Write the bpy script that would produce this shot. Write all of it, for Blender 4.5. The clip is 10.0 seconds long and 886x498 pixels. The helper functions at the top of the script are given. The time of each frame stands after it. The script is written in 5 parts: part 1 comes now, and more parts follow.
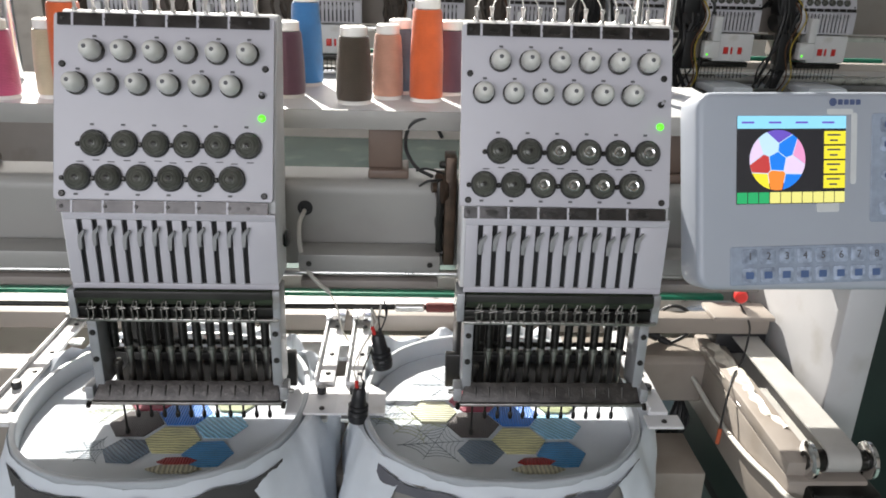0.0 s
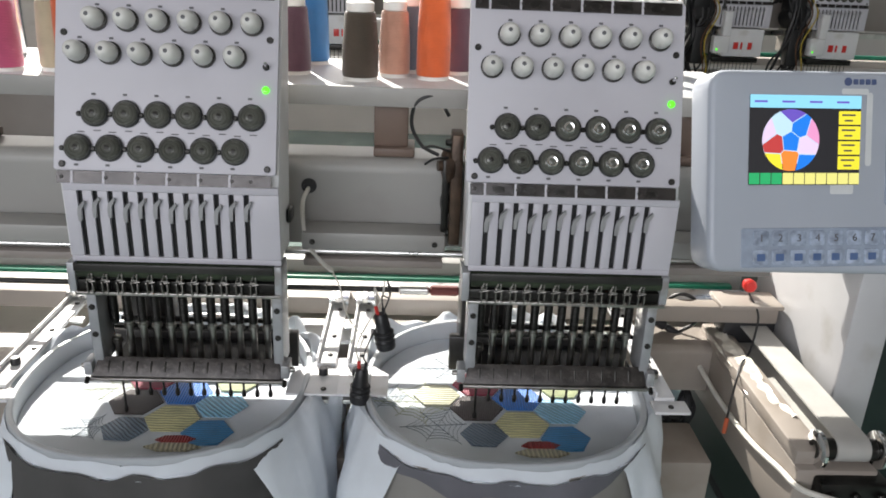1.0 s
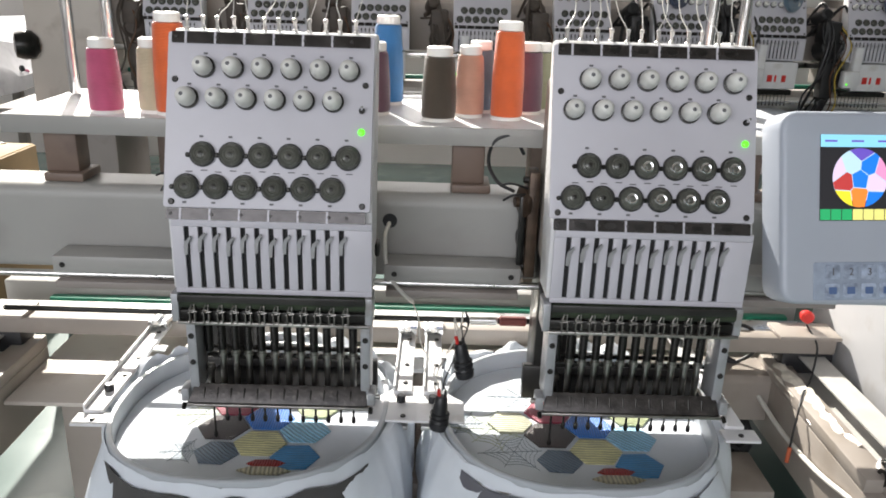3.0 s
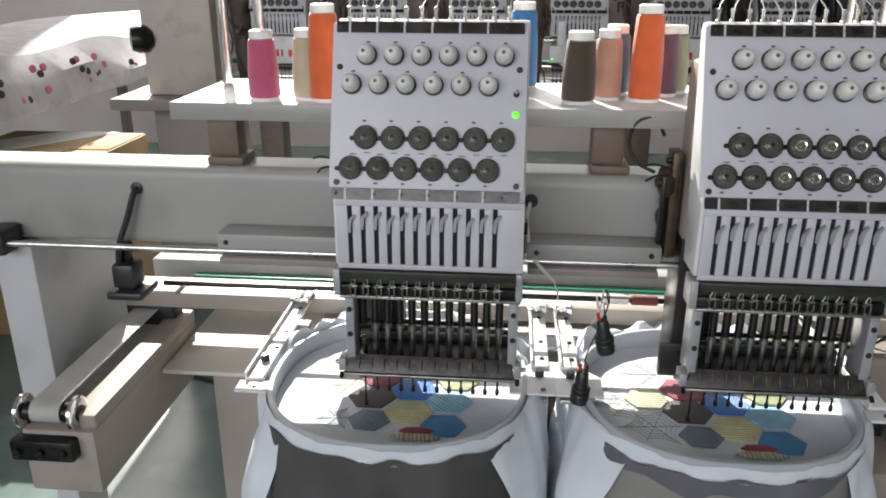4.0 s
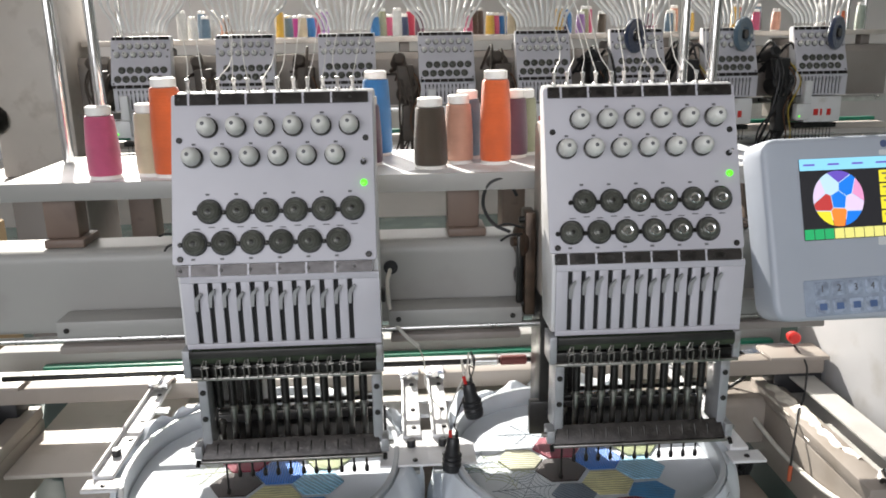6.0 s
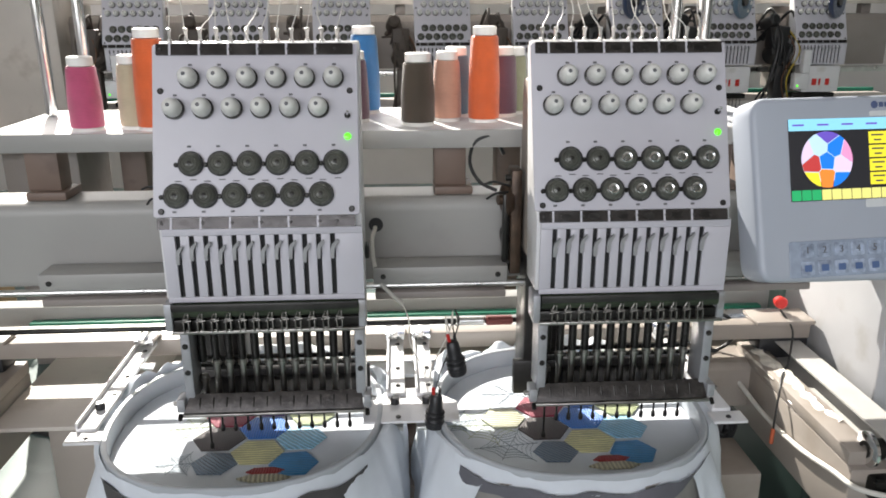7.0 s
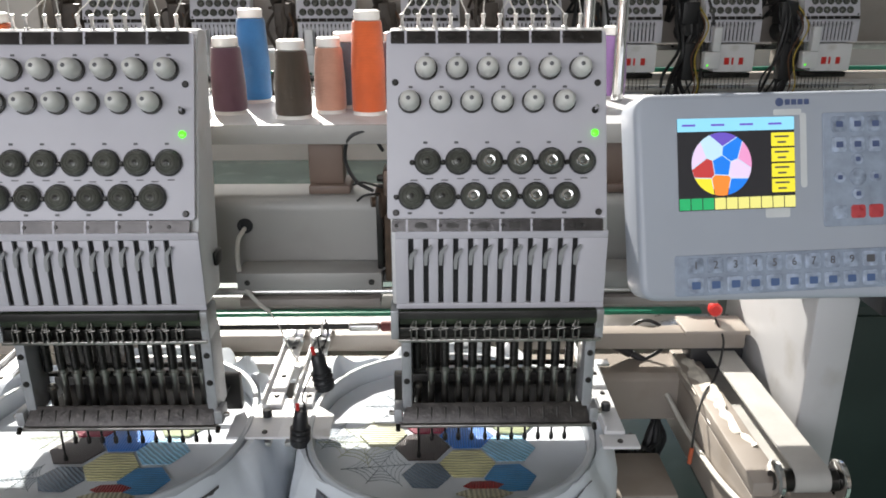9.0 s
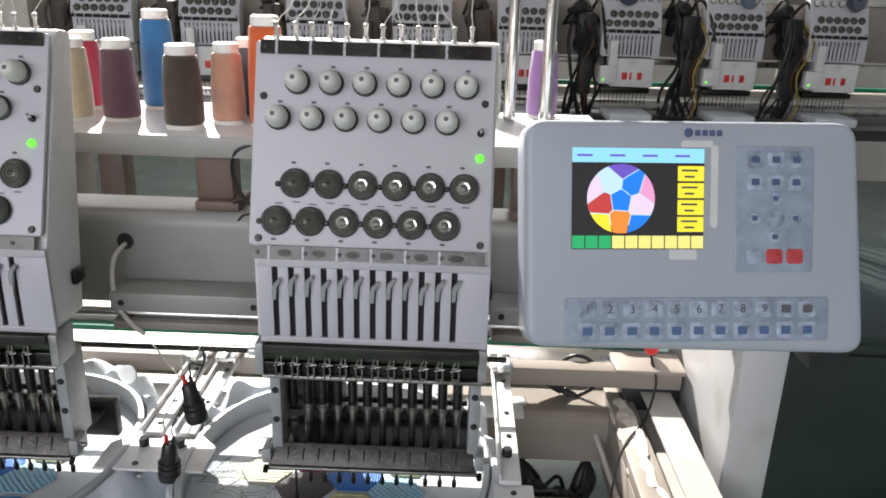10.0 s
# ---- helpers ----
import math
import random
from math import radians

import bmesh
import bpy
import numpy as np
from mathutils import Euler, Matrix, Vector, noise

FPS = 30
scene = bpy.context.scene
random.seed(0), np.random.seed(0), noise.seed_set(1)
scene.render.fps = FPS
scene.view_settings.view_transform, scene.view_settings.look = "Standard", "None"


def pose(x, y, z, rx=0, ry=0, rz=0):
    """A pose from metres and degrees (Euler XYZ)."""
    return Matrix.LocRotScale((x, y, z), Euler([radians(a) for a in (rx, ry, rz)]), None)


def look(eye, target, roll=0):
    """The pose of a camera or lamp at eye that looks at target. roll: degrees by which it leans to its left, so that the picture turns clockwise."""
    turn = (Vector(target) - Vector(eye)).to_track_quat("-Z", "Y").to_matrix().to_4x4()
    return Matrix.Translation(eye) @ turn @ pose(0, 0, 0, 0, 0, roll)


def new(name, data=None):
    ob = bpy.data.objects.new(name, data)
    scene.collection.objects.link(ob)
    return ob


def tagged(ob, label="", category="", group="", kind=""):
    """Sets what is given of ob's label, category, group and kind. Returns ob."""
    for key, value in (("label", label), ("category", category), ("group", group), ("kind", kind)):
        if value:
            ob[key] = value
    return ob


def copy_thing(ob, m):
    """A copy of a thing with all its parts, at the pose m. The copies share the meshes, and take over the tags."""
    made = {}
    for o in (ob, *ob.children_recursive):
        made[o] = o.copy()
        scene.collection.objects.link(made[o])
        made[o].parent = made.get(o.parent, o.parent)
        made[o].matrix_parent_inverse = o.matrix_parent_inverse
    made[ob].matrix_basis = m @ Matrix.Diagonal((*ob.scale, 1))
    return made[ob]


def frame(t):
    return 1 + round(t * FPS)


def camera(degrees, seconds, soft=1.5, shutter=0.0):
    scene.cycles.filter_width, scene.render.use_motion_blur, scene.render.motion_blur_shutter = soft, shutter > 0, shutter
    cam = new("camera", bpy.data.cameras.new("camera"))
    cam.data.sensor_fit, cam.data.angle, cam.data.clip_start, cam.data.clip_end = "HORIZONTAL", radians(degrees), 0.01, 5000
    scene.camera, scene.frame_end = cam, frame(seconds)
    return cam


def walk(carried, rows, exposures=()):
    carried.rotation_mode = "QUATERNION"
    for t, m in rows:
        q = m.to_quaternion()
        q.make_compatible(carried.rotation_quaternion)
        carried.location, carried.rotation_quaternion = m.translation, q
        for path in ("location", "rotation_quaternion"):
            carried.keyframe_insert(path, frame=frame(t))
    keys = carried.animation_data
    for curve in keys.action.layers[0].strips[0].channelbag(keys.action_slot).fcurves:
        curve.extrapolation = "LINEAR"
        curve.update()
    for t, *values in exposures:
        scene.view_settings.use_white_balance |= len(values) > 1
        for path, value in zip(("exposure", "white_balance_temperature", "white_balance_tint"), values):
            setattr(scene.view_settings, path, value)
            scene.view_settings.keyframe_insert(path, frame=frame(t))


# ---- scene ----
cam = camera(59.4, 10.0, soft=1.8)
PATH = [
    (0, (-0.004, -0.05, 1.452), (0.087, 1.814, 0.732), 1.8),
    (0.5, (0.0, -0.045, 1.441), (0.066, 1.813, 0.704), 2.0),
    (1, (-0.003, -0.045, 1.427), (0.075, 1.818, 0.703), 2.4),
    (1.5, (-0.004, -0.05, 1.44), (0.075, 1.811, 0.713), 0.4),
    (2, (-0.004, -0.062, 1.456), (0.059, 1.833, 0.82), 1.0),
    (2.5, (-0.002, -0.062, 1.454), (0.069, 1.834, 0.821), 1.0),
    (3, (-0.072, -0.08, 1.443), (-0.047, 1.809, 0.787), 1.9),
    (3.2, (-0.108, -0.093, 1.437), (-0.182, 1.792, 0.775), 1.2),
    (4.3, (-0.156, -0.123, 1.445), (-0.322, 1.745, 0.751), 0.1),
    (4.5, (-0.153, -0.124, 1.442), (-0.318, 1.747, 0.756), 0.0),
    (5, (-0.152, -0.115, 1.444), (-0.276, 1.763, 0.769), -0.7),
    (5.5, (-0.141, -0.108, 1.459), (-0.085, 1.813, 0.905), -1.4),
    (5.7, (-0.128, -0.105, 1.451), (-0.036, 1.821, 0.923), -1.4),
    (6.8, (-0.1, -0.103, 1.429), (0.027, 1.815, 0.879), -0.3),
    (7, (-0.099, -0.103, 1.424), (0.016, 1.8, 0.821), -0.1),
    (7.5, (-0.096, -0.078, 1.417), (0.015, 1.775, 0.67), 0.5),
    (8, (-0.082, -0.054, 1.417), (0.017, 1.791, 0.651), 0.5),
    (8.5, (-0.047, -0.043, 1.418), (0.051, 1.808, 0.667), 1.2),
    (8.7, (0.012, -0.036, 1.421), (0.131, 1.828, 0.706), 0.7),
    (9, (0.092, -0.028, 1.437), (0.117, 1.857, 0.767), -0.1),
    (9.2, (0.137, -0.028, 1.442), (0.178, 1.867, 0.804), 0.3),
    (9.5, (0.188, -0.018, 1.442), (0.218, 1.877, 0.804), 2.5),
    (10, (0.23, 0.044, 1.441), (0.202, 1.931, 0.781), 1.8),
]
walk(cam, [(t, look(eye, target, roll)) for t, eye, target, roll in PATH],
     [(0, 1.10), (1.5, 1.14), (2.5, 1.22), (3.2, 1.18), (5.0, 1.05), (5.7, 1.08), (7.0, 1.22), (8.0, 1.12), (8.7, 1.08), (10, 1.13)])


# ---- light ----
SUN_AZ, SUN_EL = radians(20.5), radians(35.5)
TO_SUN = Vector((-math.sin(SUN_AZ) * math.cos(SUN_EL), math.cos(SUN_AZ) * math.cos(SUN_EL), math.sin(SUN_EL)))
world = bpy.data.worlds.new("sky")
world.use_nodes = True
sky = world.node_tree.nodes.new("ShaderNodeTexSky")
sky.sky_type, sky.sun_disc = "NISHITA", False
sky.sun_elevation, sky.sun_rotation = SUN_EL, -SUN_AZ
world.node_tree.nodes["Background"].inputs["Strength"].default_value = 0.05
world.node_tree.links.new(sky.outputs[0], world.node_tree.nodes["Background"].inputs["Color"])
scene.world = world
sun = new("sun", bpy.data.lights.new("sun", "SUN"))
sun.data.energy, sun.data.angle, sun.data.color = 5.0, radians(0.6), (1.0, 0.95, 0.87)
sun.matrix_world = look(TO_SUN * 10, (0, 0, 0))


def window_light(name, eye, target, wide, high, watts, colour):
    """The sky's light through one window opening."""
    lamp = new(name, bpy.data.lights.new(name, "AREA"))
    lamp.data.shape, lamp.data.size, lamp.data.size_y = "RECTANGLE", wide, high
    lamp.data.energy, lamp.data.color = watts, colour
    lamp.matrix_world = look(eye, target)
    return lamp


window_light("window_light_front", (-1.6, -3.85, 2.4), (-0.2, 0.7, 1.2), 4.4, 1.9, 62, (0.97, 0.96, 1.0))
window_light("window_light_back", (-1.5, 6.1, 3.4), (-0.5, 2.0, 0.8), 7.0, 2.4, 95, (1.0, 0.93, 0.86))


# ---- materials ----
def material(name, colour, rough=0.5, metal=0.0, vary=0.12, scale=12.0, bump=0.08, fine=220.0, spec=0.5, spread=0.0, worn=None):
    """A surface with variation at two scales: broad mottling and fine grain."""
    m = bpy.data.materials.new(name)
    m.use_nodes = True
    nt = m.node_tree
    link, node = nt.links.new, nt.nodes.new
    b = nt.nodes["Principled BSDF"]
    tc = node("ShaderNodeTexCoord")
    n1, n2 = node("ShaderNodeTexNoise"), node("ShaderNodeTexNoise")
    n1.inputs["Scale"].default_value, n1.inputs["Detail"].default_value = scale, 6
    n2.inputs["Scale"].default_value, n2.inputs["Detail"].default_value = fine, 3
    link(tc.outputs["Object"], n1.inputs["Vector"])
    link(tc.outputs["Object"], n2.inputs["Vector"])
    ramp = node("ShaderNodeMapRange")
    ramp.inputs["From Min"].default_value, ramp.inputs["From Max"].default_value = 0.3, 0.7
    ramp.inputs["To Min"].default_value, ramp.inputs["To Max"].default_value = 1 - vary, 1 + vary
    link(n1.outputs["Fac"], ramp.inputs["Value"])
    hsv = node("ShaderNodeHueSaturation")
    hsv.inputs["Color"].default_value = (*colour, 1)
    if spread:
        info, add = node("ShaderNodeObjectInfo"), node("ShaderNodeMath")
        add.operation = "MULTIPLY_ADD"
        add.inputs[1].default_value, add.inputs[2].default_value = spread, -spread / 2
        link(info.outputs["Random"], add.inputs[0])
        plus = node("ShaderNodeMath")
        link(ramp.outputs[0], plus.inputs[0])
        link(add.outputs[0], plus.inputs[1])
        link(plus.outputs[0], hsv.inputs["Value"])
    else:
        link(ramp.outputs[0], hsv.inputs["Value"])
    out = hsv.outputs[0]
    if worn:
        mix, edge = node("ShaderNodeMix"), node("ShaderNodeMapRange")
        mix.data_type = "RGBA"
        n3 = node("ShaderNodeTexNoise")
        n3.inputs["Scale"].default_value, n3.inputs["Detail"].default_value = scale * 2.3, 8
        link(tc.outputs["Object"], n3.inputs["Vector"])
        edge.inputs["From Min"].default_value, edge.inputs["From Max"].default_value = 0.56, 0.7
        edge.inputs["To Max"].default_value = 0.6
        link(n3.outputs["Fac"], edge.inputs["Value"])
        link(edge.outputs[0], mix.inputs["Factor"])
        link(out, mix.inputs["A"])
        mix.inputs["B"].default_value = (*worn, 1)
        out = mix.outputs["Result"]
    link(out, b.inputs["Base Color"])
    rr = node("ShaderNodeMapRange")
    rr.inputs["To Min"].default_value, rr.inputs["To Max"].default_value = max(0.03, rough - 0.1), min(1, rough + 0.1)
    link(n1.outputs["Fac"], rr.inputs["Value"])
    link(rr.outputs[0], b.inputs["Roughness"])
    b.inputs["Metallic"].default_value = metal
    b.inputs["Specular IOR Level"].default_value = spec
    if bump:
        bp = node("ShaderNodeBump")
        bp.inputs["Strength"].default_value, bp.inputs["Distance"].default_value = bump, 0.001
        link(n2.outputs["Fac"], bp.inputs["Height"])
        link(bp.outputs[0], b.inputs["Normal"])
    return m


def banded(name, colour, scale, direction="Z", rough=0.55, bump=0.35, vary=0.18, sheen=0.0, groove=0.25):
    """Thread wound or stitched side by side: fine waves in relief."""
    m = material(name, colour, rough, 0, vary, 40, 0, 300)
    nt = m.node_tree
    b = nt.nodes["Principled BSDF"]
    tc, w, bp = nt.nodes.new("ShaderNodeTexCoord"), nt.nodes.new("ShaderNodeTexWave"), nt.nodes.new("ShaderNodeBump")
    w.bands_direction = direction
    w.inputs["Scale"].default_value, w.inputs["Distortion"].default_value, w.inputs["Detail"].default_value = scale, 3.0, 4
    nt.links.new(tc.outputs["Object"], w.inputs["Vector"])
    bp.inputs["Strength"].default_value, bp.inputs["Distance"].default_value = bump, 0.0012
    nt.links.new(w.outputs["Fac"], bp.inputs["Height"])
    nt.links.new(bp.outputs[0], b.inputs["Normal"])
    b.inputs["Sheen Weight"].default_value = sheen
    # the grooves between the threads are of a deeper tone
    mx = nt.nodes.new("ShaderNodeMix")
    mx.data_type, mx.blend_type = "RGBA", "MULTIPLY"
    mx.inputs[0].default_value = groove
    src = b.inputs["Base Color"].links[0].from_socket if b.inputs["Base Color"].links else None
    if src:
        nt.links.new(src, mx.inputs[6])
    else:
        mx.inputs[6].default_value = b.inputs["Base Color"].default_value
    nt.links.new(w.outputs["Color"], mx.inputs[7])
    nt.links.new(mx.outputs[2], b.inputs["Base Color"])
    return m


def glowing(name, colour, strength):
    m = bpy.data.materials.new(name)
    m.use_nodes = True
    b = m.node_tree.nodes["Principled BSDF"]
    b.inputs["Base Color"].default_value = (*[c * 0.3 for c in colour], 1)
    b.inputs["Emission Color"].default_value = (*colour, 1)
    b.inputs["Emission Strength"].default_value = strength
    b.inputs["Roughness"].default_value = 0.2
    return m


PLATE = material("grey_enamel", (0.56, 0.55, 0.60), 0.38, 0, 0.05, 9, 0.05, 500)
CASE = material("white_enamel", (0.72, 0.72, 0.73), 0.4, 0, 0.06, 7, 0.05, 400, worn=(0.5, 0.48, 0.44))
BEAM = material("cream_machine_paint", (0.33, 0.325, 0.31), 0.38, 0, 0.08, 3, 0.06, 300, worn=(0.26, 0.245, 0.225))
PALE = material("warm_white_paint", (0.55, 0.50, 0.45), 0.45, 0, 0.08, 5, 0.05, 300, worn=(0.36, 0.31, 0.26))
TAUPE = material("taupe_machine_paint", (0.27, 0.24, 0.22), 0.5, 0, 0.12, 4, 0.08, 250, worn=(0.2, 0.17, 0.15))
DUN = material("dun_machine_paint", (0.33, 0.29, 0.255), 0.5, 0, 0.1, 5, 0.06, 300, worn=(0.26, 0.22, 0.18))
CAGE = material("grey_machined_alloy", (0.40, 0.41, 0.43), 0.36, 0.35, 0.14, 26, 0.12, 500, worn=(0.27, 0.25, 0.22))
STEEL = material("brushed_steel", (0.66, 0.65, 0.63), 0.3, 1.0, 0.15, 30, 0.15, 700)
LEVER = material("grey_steel_lever", (0.38, 0.38, 0.39), 0.36, 0.5, 0.15, 40, 0.1, 500)
DULLSTEEL = material("dull_oiled_steel", (0.40, 0.385, 0.36), 0.34, 1.0, 0.3, 40, 0.15, 600)
CHROME = material("chrome", (0.75, 0.75, 0.75), 0.14, 1.0, 0.06, 30, 0.03, 500)
GUN = material("dark_oiled_steel", (0.034, 0.033, 0.031), 0.32, 0.8, 0.3, 45, 0.2, 400)
IRON = material("grey_cast_iron", (0.045, 0.043, 0.041), 0.36, 0.5, 0.25, 30, 0.25, 300)
TRAY = material("worn_dark_tray_steel", (0.055, 0.050, 0.048), 0.36, 0.5, 0.5, 70, 0.4, 300, worn=(0.13, 0.12, 0.11))
MIRROR = material("dark_polished_strip", (0.05, 0.046, 0.045), 0.2, 0.5, 0.4, 40, 0.3, 90, spec=0.5, worn=(0.02, 0.017, 0.016))
BRONZE = material("oily_brown_steel", (0.075, 0.05, 0.035), 0.4, 0.5, 0.4, 60, 0.3, 300)
CLIPST = material("oily_clip_steel", (0.22, 0.21, 0.195), 0.36, 0.9, 0.4, 60, 0.2, 400)
POSTP = material("brown_post_paint", (0.17, 0.12, 0.095), 0.5, 0, 0.15, 9, 0.06, 300, worn=(0.11, 0.075, 0.06))
BLACK = material("black_plastic", (0.018, 0.018, 0.02), 0.4, 0, 0.2, 20, 0.1, 300)
SLOT = material("slot_and_tray_black", (0.012, 0.012, 0.013), 0.7, 0, 0.2, 20, 0.1, 300)
KNOB = material("white_ceramic_plastic", (0.74, 0.735, 0.70), 0.3, 0, 0.06, 40, 0.03, 400, spread=0.12)
DIAL = material("smoked_grey_disc", (0.10, 0.102, 0.088), 0.26, 0.1, 0.25, 60, 0.08, 400, spread=0.35)
DIALRIM = material("black_disc_rim", (0.03, 0.03, 0.03), 0.3, 0.3, 0.2, 60, 0.08, 400)
FELT = material("dark_green_felt", (0.03, 0.042, 0.024), 0.9, 0, 0.5, 60, 0.6, 900)
GREEN = material("green_enamel_strip", (0.02, 0.21, 0.13), 0.4, 0, 0.15, 20, 0.05, 300)
RED = material("red_plastic", (0.62, 0.03, 0.025), 0.35, 0, 0.15, 30, 0.05, 300)
ORANGEP = material("orange_plastic", (0.85, 0.25, 0.03), 0.4, 0, 0.15, 30, 0.05, 300)
INK = material("dark_print", (0.12, 0.12, 0.13), 0.6, 0, 0.1, 30, 0.0, 300)
LABEL = material("pale_blue_keypad_film", (0.33, 0.385, 0.48), 0.16, 0, 0.16, 60, 0.9, 70)
KEY = material("blue_grey_key", (0.36, 0.42, 0.53), 0.2, 0, 0.35, 110, 0.8, 110, spread=0.3)
KEYR = material("red_key", (0.6, 0.08, 0.09), 0.3, 0, 0.2, 80, 0.3, 120)
PANELM = material("light_grey_abs_plastic", (0.43, 0.465, 0.53), 0.42, 0, 0.04, 6, 0.12, 900)
CLOTH = material("white_knit_cotton", (0.70, 0.745, 0.80), 0.9, 0, 0.06, 18, 0.5, 1400)
# shirt cotton darkened for the shade inside its hanging front
SHADECLOTH = material("shaded_knit_cotton", (0.075, 0.072, 0.072), 0.85, 0, 0.2, 14, 0.5, 900)
HOOP = material("pale_grey_hoop_plastic", (0.44, 0.47, 0.50), 0.4, 0, 0.06, 15, 0.06, 300)
RUBBER = material("black_cable_rubber", (0.015, 0.015, 0.016), 0.5, 0, 0.2, 20, 0.05, 300)
WHITECABLE = material("white_cable_pvc", (0.62, 0.60, 0.55), 0.45, 0, 0.1, 30, 0.05, 300)
FLOOR = material("worn_grey_green_floor_paint", (0.12, 0.17, 0.16), 0.2, 0, 0.16, 1.6, 0.12, 60, worn=(0.20, 0.27, 0.26))
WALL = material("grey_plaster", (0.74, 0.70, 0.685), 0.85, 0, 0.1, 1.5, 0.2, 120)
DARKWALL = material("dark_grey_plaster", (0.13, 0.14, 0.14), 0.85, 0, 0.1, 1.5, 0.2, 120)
CEIL = material("white_ceiling_plaster", (0.68, 0.68, 0.67), 0.9, 0, 0.06, 2, 0.2, 150)
BELT = material("pale_grey_timing_belt", (0.42, 0.41, 0.39), 0.55, 0, 0.1, 25, 0.25, 300)
LED = glowing("green_led", (0.12, 1.0, 0.03), 0.75)
CARD = material("brown_cardboard", (0.36, 0.26, 0.14), 0.8, 0, 0.1, 10, 0.15, 200)


def thread_material(name, colour):
    return banded("wound_thread_" + name, colour, 190, "Z", 0.42, 0.5, 0.14, 0.3)


# ---- mesh helpers ----
def put(ob, label="", category="", group="", kind=""):
    return tagged(ob, label, category, group, kind)


def thing(name, base, label, category, group="", kind=""):
    e = new(name)
    e.location, e.empty_display_size = base, 0.05
    return tagged(e, label, category, group, kind)


def root_of(ob):
    while ob.parent:
        ob = ob.parent
    return ob


def finish(bm, material_, smooth=True):
    me = bpy.data.meshes.new("mesh")
    bmesh.ops.recalc_face_normals(bm, faces=bm.faces)
    bm.to_mesh(me)
    bm.free()
    me.materials.append(material_)
    if smooth:
        for p in me.polygons:
            p.use_smooth = True
        me.set_sharp_from_angle(angle=radians(38))
    return me


def part(name, bm, material_, parent, label="", smooth=True):
    """One mesh object under a thing or a part; its vertices come in world places."""
    base = root_of(parent).location
    bmesh.ops.translate(bm, verts=bm.verts, vec=-base)
    ob = new(name, finish(bm, material_, smooth))
    ob.parent = parent
    if label:
        ob["label"] = label
    return ob


def shared(name, me, at, parent, turn=None, label=""):
    """A part on a mesh that others share, set at a world place."""
    ob = new(name, me)
    ob.parent = parent
    base = root_of(parent).location
    m = Matrix.Translation(Vector(at) - base) @ (turn if turn else Matrix())
    if parent.parent:
        m = parent.matrix_basis.inverted() @ m
    ob.matrix_basis = m
    if label:
        ob["label"] = label
    return ob


def solo(name, bm, material_, base, label, category, group="", kind="", smooth=True):
    """A thing or a piece of the setting that is one mesh."""
    bmesh.ops.translate(bm, verts=bm.verts, vec=-Vector(base))
    ob = new(name, finish(bm, material_, smooth))
    ob.location = base
    return tagged(ob, label, category, group, kind)


def box(x0, x1, y0, y1, z0, z1, bevel=0.0, bm=None, m=None, seg=2):
    bm = bm or bmesh.new()
    mat = Matrix.Translation(((x0 + x1) / 2, (y0 + y1) / 2, (z0 + z1) / 2)) @ Matrix.Diagonal((x1 - x0, y1 - y0, z1 - z0, 1))
    r = bmesh.ops.create_cube(bm, size=1.0, matrix=(m @ mat) if m else mat)
    if bevel:
        edges = list({e for v in r["verts"] for e in v.link_edges})
        bmesh.ops.bevel(bm, geom=edges, offset=bevel, segments=seg, affect="EDGES", profile=0.5)
    return bm


def lathe(profile, axis, at, n=20, bm=None):
    """Profile rows of (radius, height) turned round an axis through a place."""
    bm = bm or bmesh.new()
    turn = Vector(axis).normalized().to_track_quat("Z", "Y").to_matrix().to_4x4()
    m = Matrix.Translation(at) @ turn
    rings = []
    for r, h in profile:
        if r < 1e-6:
            rings.append([bm.verts.new(m @ Vector((0, 0, h)))])
        else:
            rings.append([bm.verts.new(m @ Vector((r * math.cos(2 * math.pi * k / n), r * math.sin(2 * math.pi * k / n), h))) for k in range(n)])
    for a, b in zip(rings, rings[1:]):
        for k in range(n):
            i, j = k, (k + 1) % n
            if len(a) == 1 and len(b) == 1:
                continue
            if len(a) == 1:
                bm.faces.new((a[0], b[j], b[i]))
            elif len(b) == 1:
                bm.faces.new((a[i], a[j], b[0]))
            else:
                bm.faces.new((a[i], a[j], b[j], b[i]))
    return bm


def rod(a, b, r, n=12, bm=None, ends=0.0):
    a, b = Vector(a), Vector(b)
    h = (b - a).length
    c = min(r * 0.3, h * 0.2) if not ends else ends
    return lathe([(0, 0), (r - c, 0), (r, c), (r, h - c), (r - c, h), (0, h)], b - a, a, n, bm)


def smooth_line(points, steps=8):
    """A Catmull-Rom line through the points."""
    p = [Vector(q) for q in points]
    p = [2 * p[0] - p[1]] + p + [2 * p[-1] - p[-2]]
    out = []
    for i in range(1, len(p) - 2):
        for s in range(steps):
            t = s / steps
            out.append(0.5 * ((2 * p[i]) + (p[i + 1] - p[i - 1]) * t + (2 * p[i - 1] - 5 * p[i] + 4 * p[i + 1] - p[i + 2]) * t * t
                              + (3 * p[i] - p[i - 1] - 3 * p[i + 1] + p[i + 2]) * t ** 3))
    out.append(p[-2])
    return out


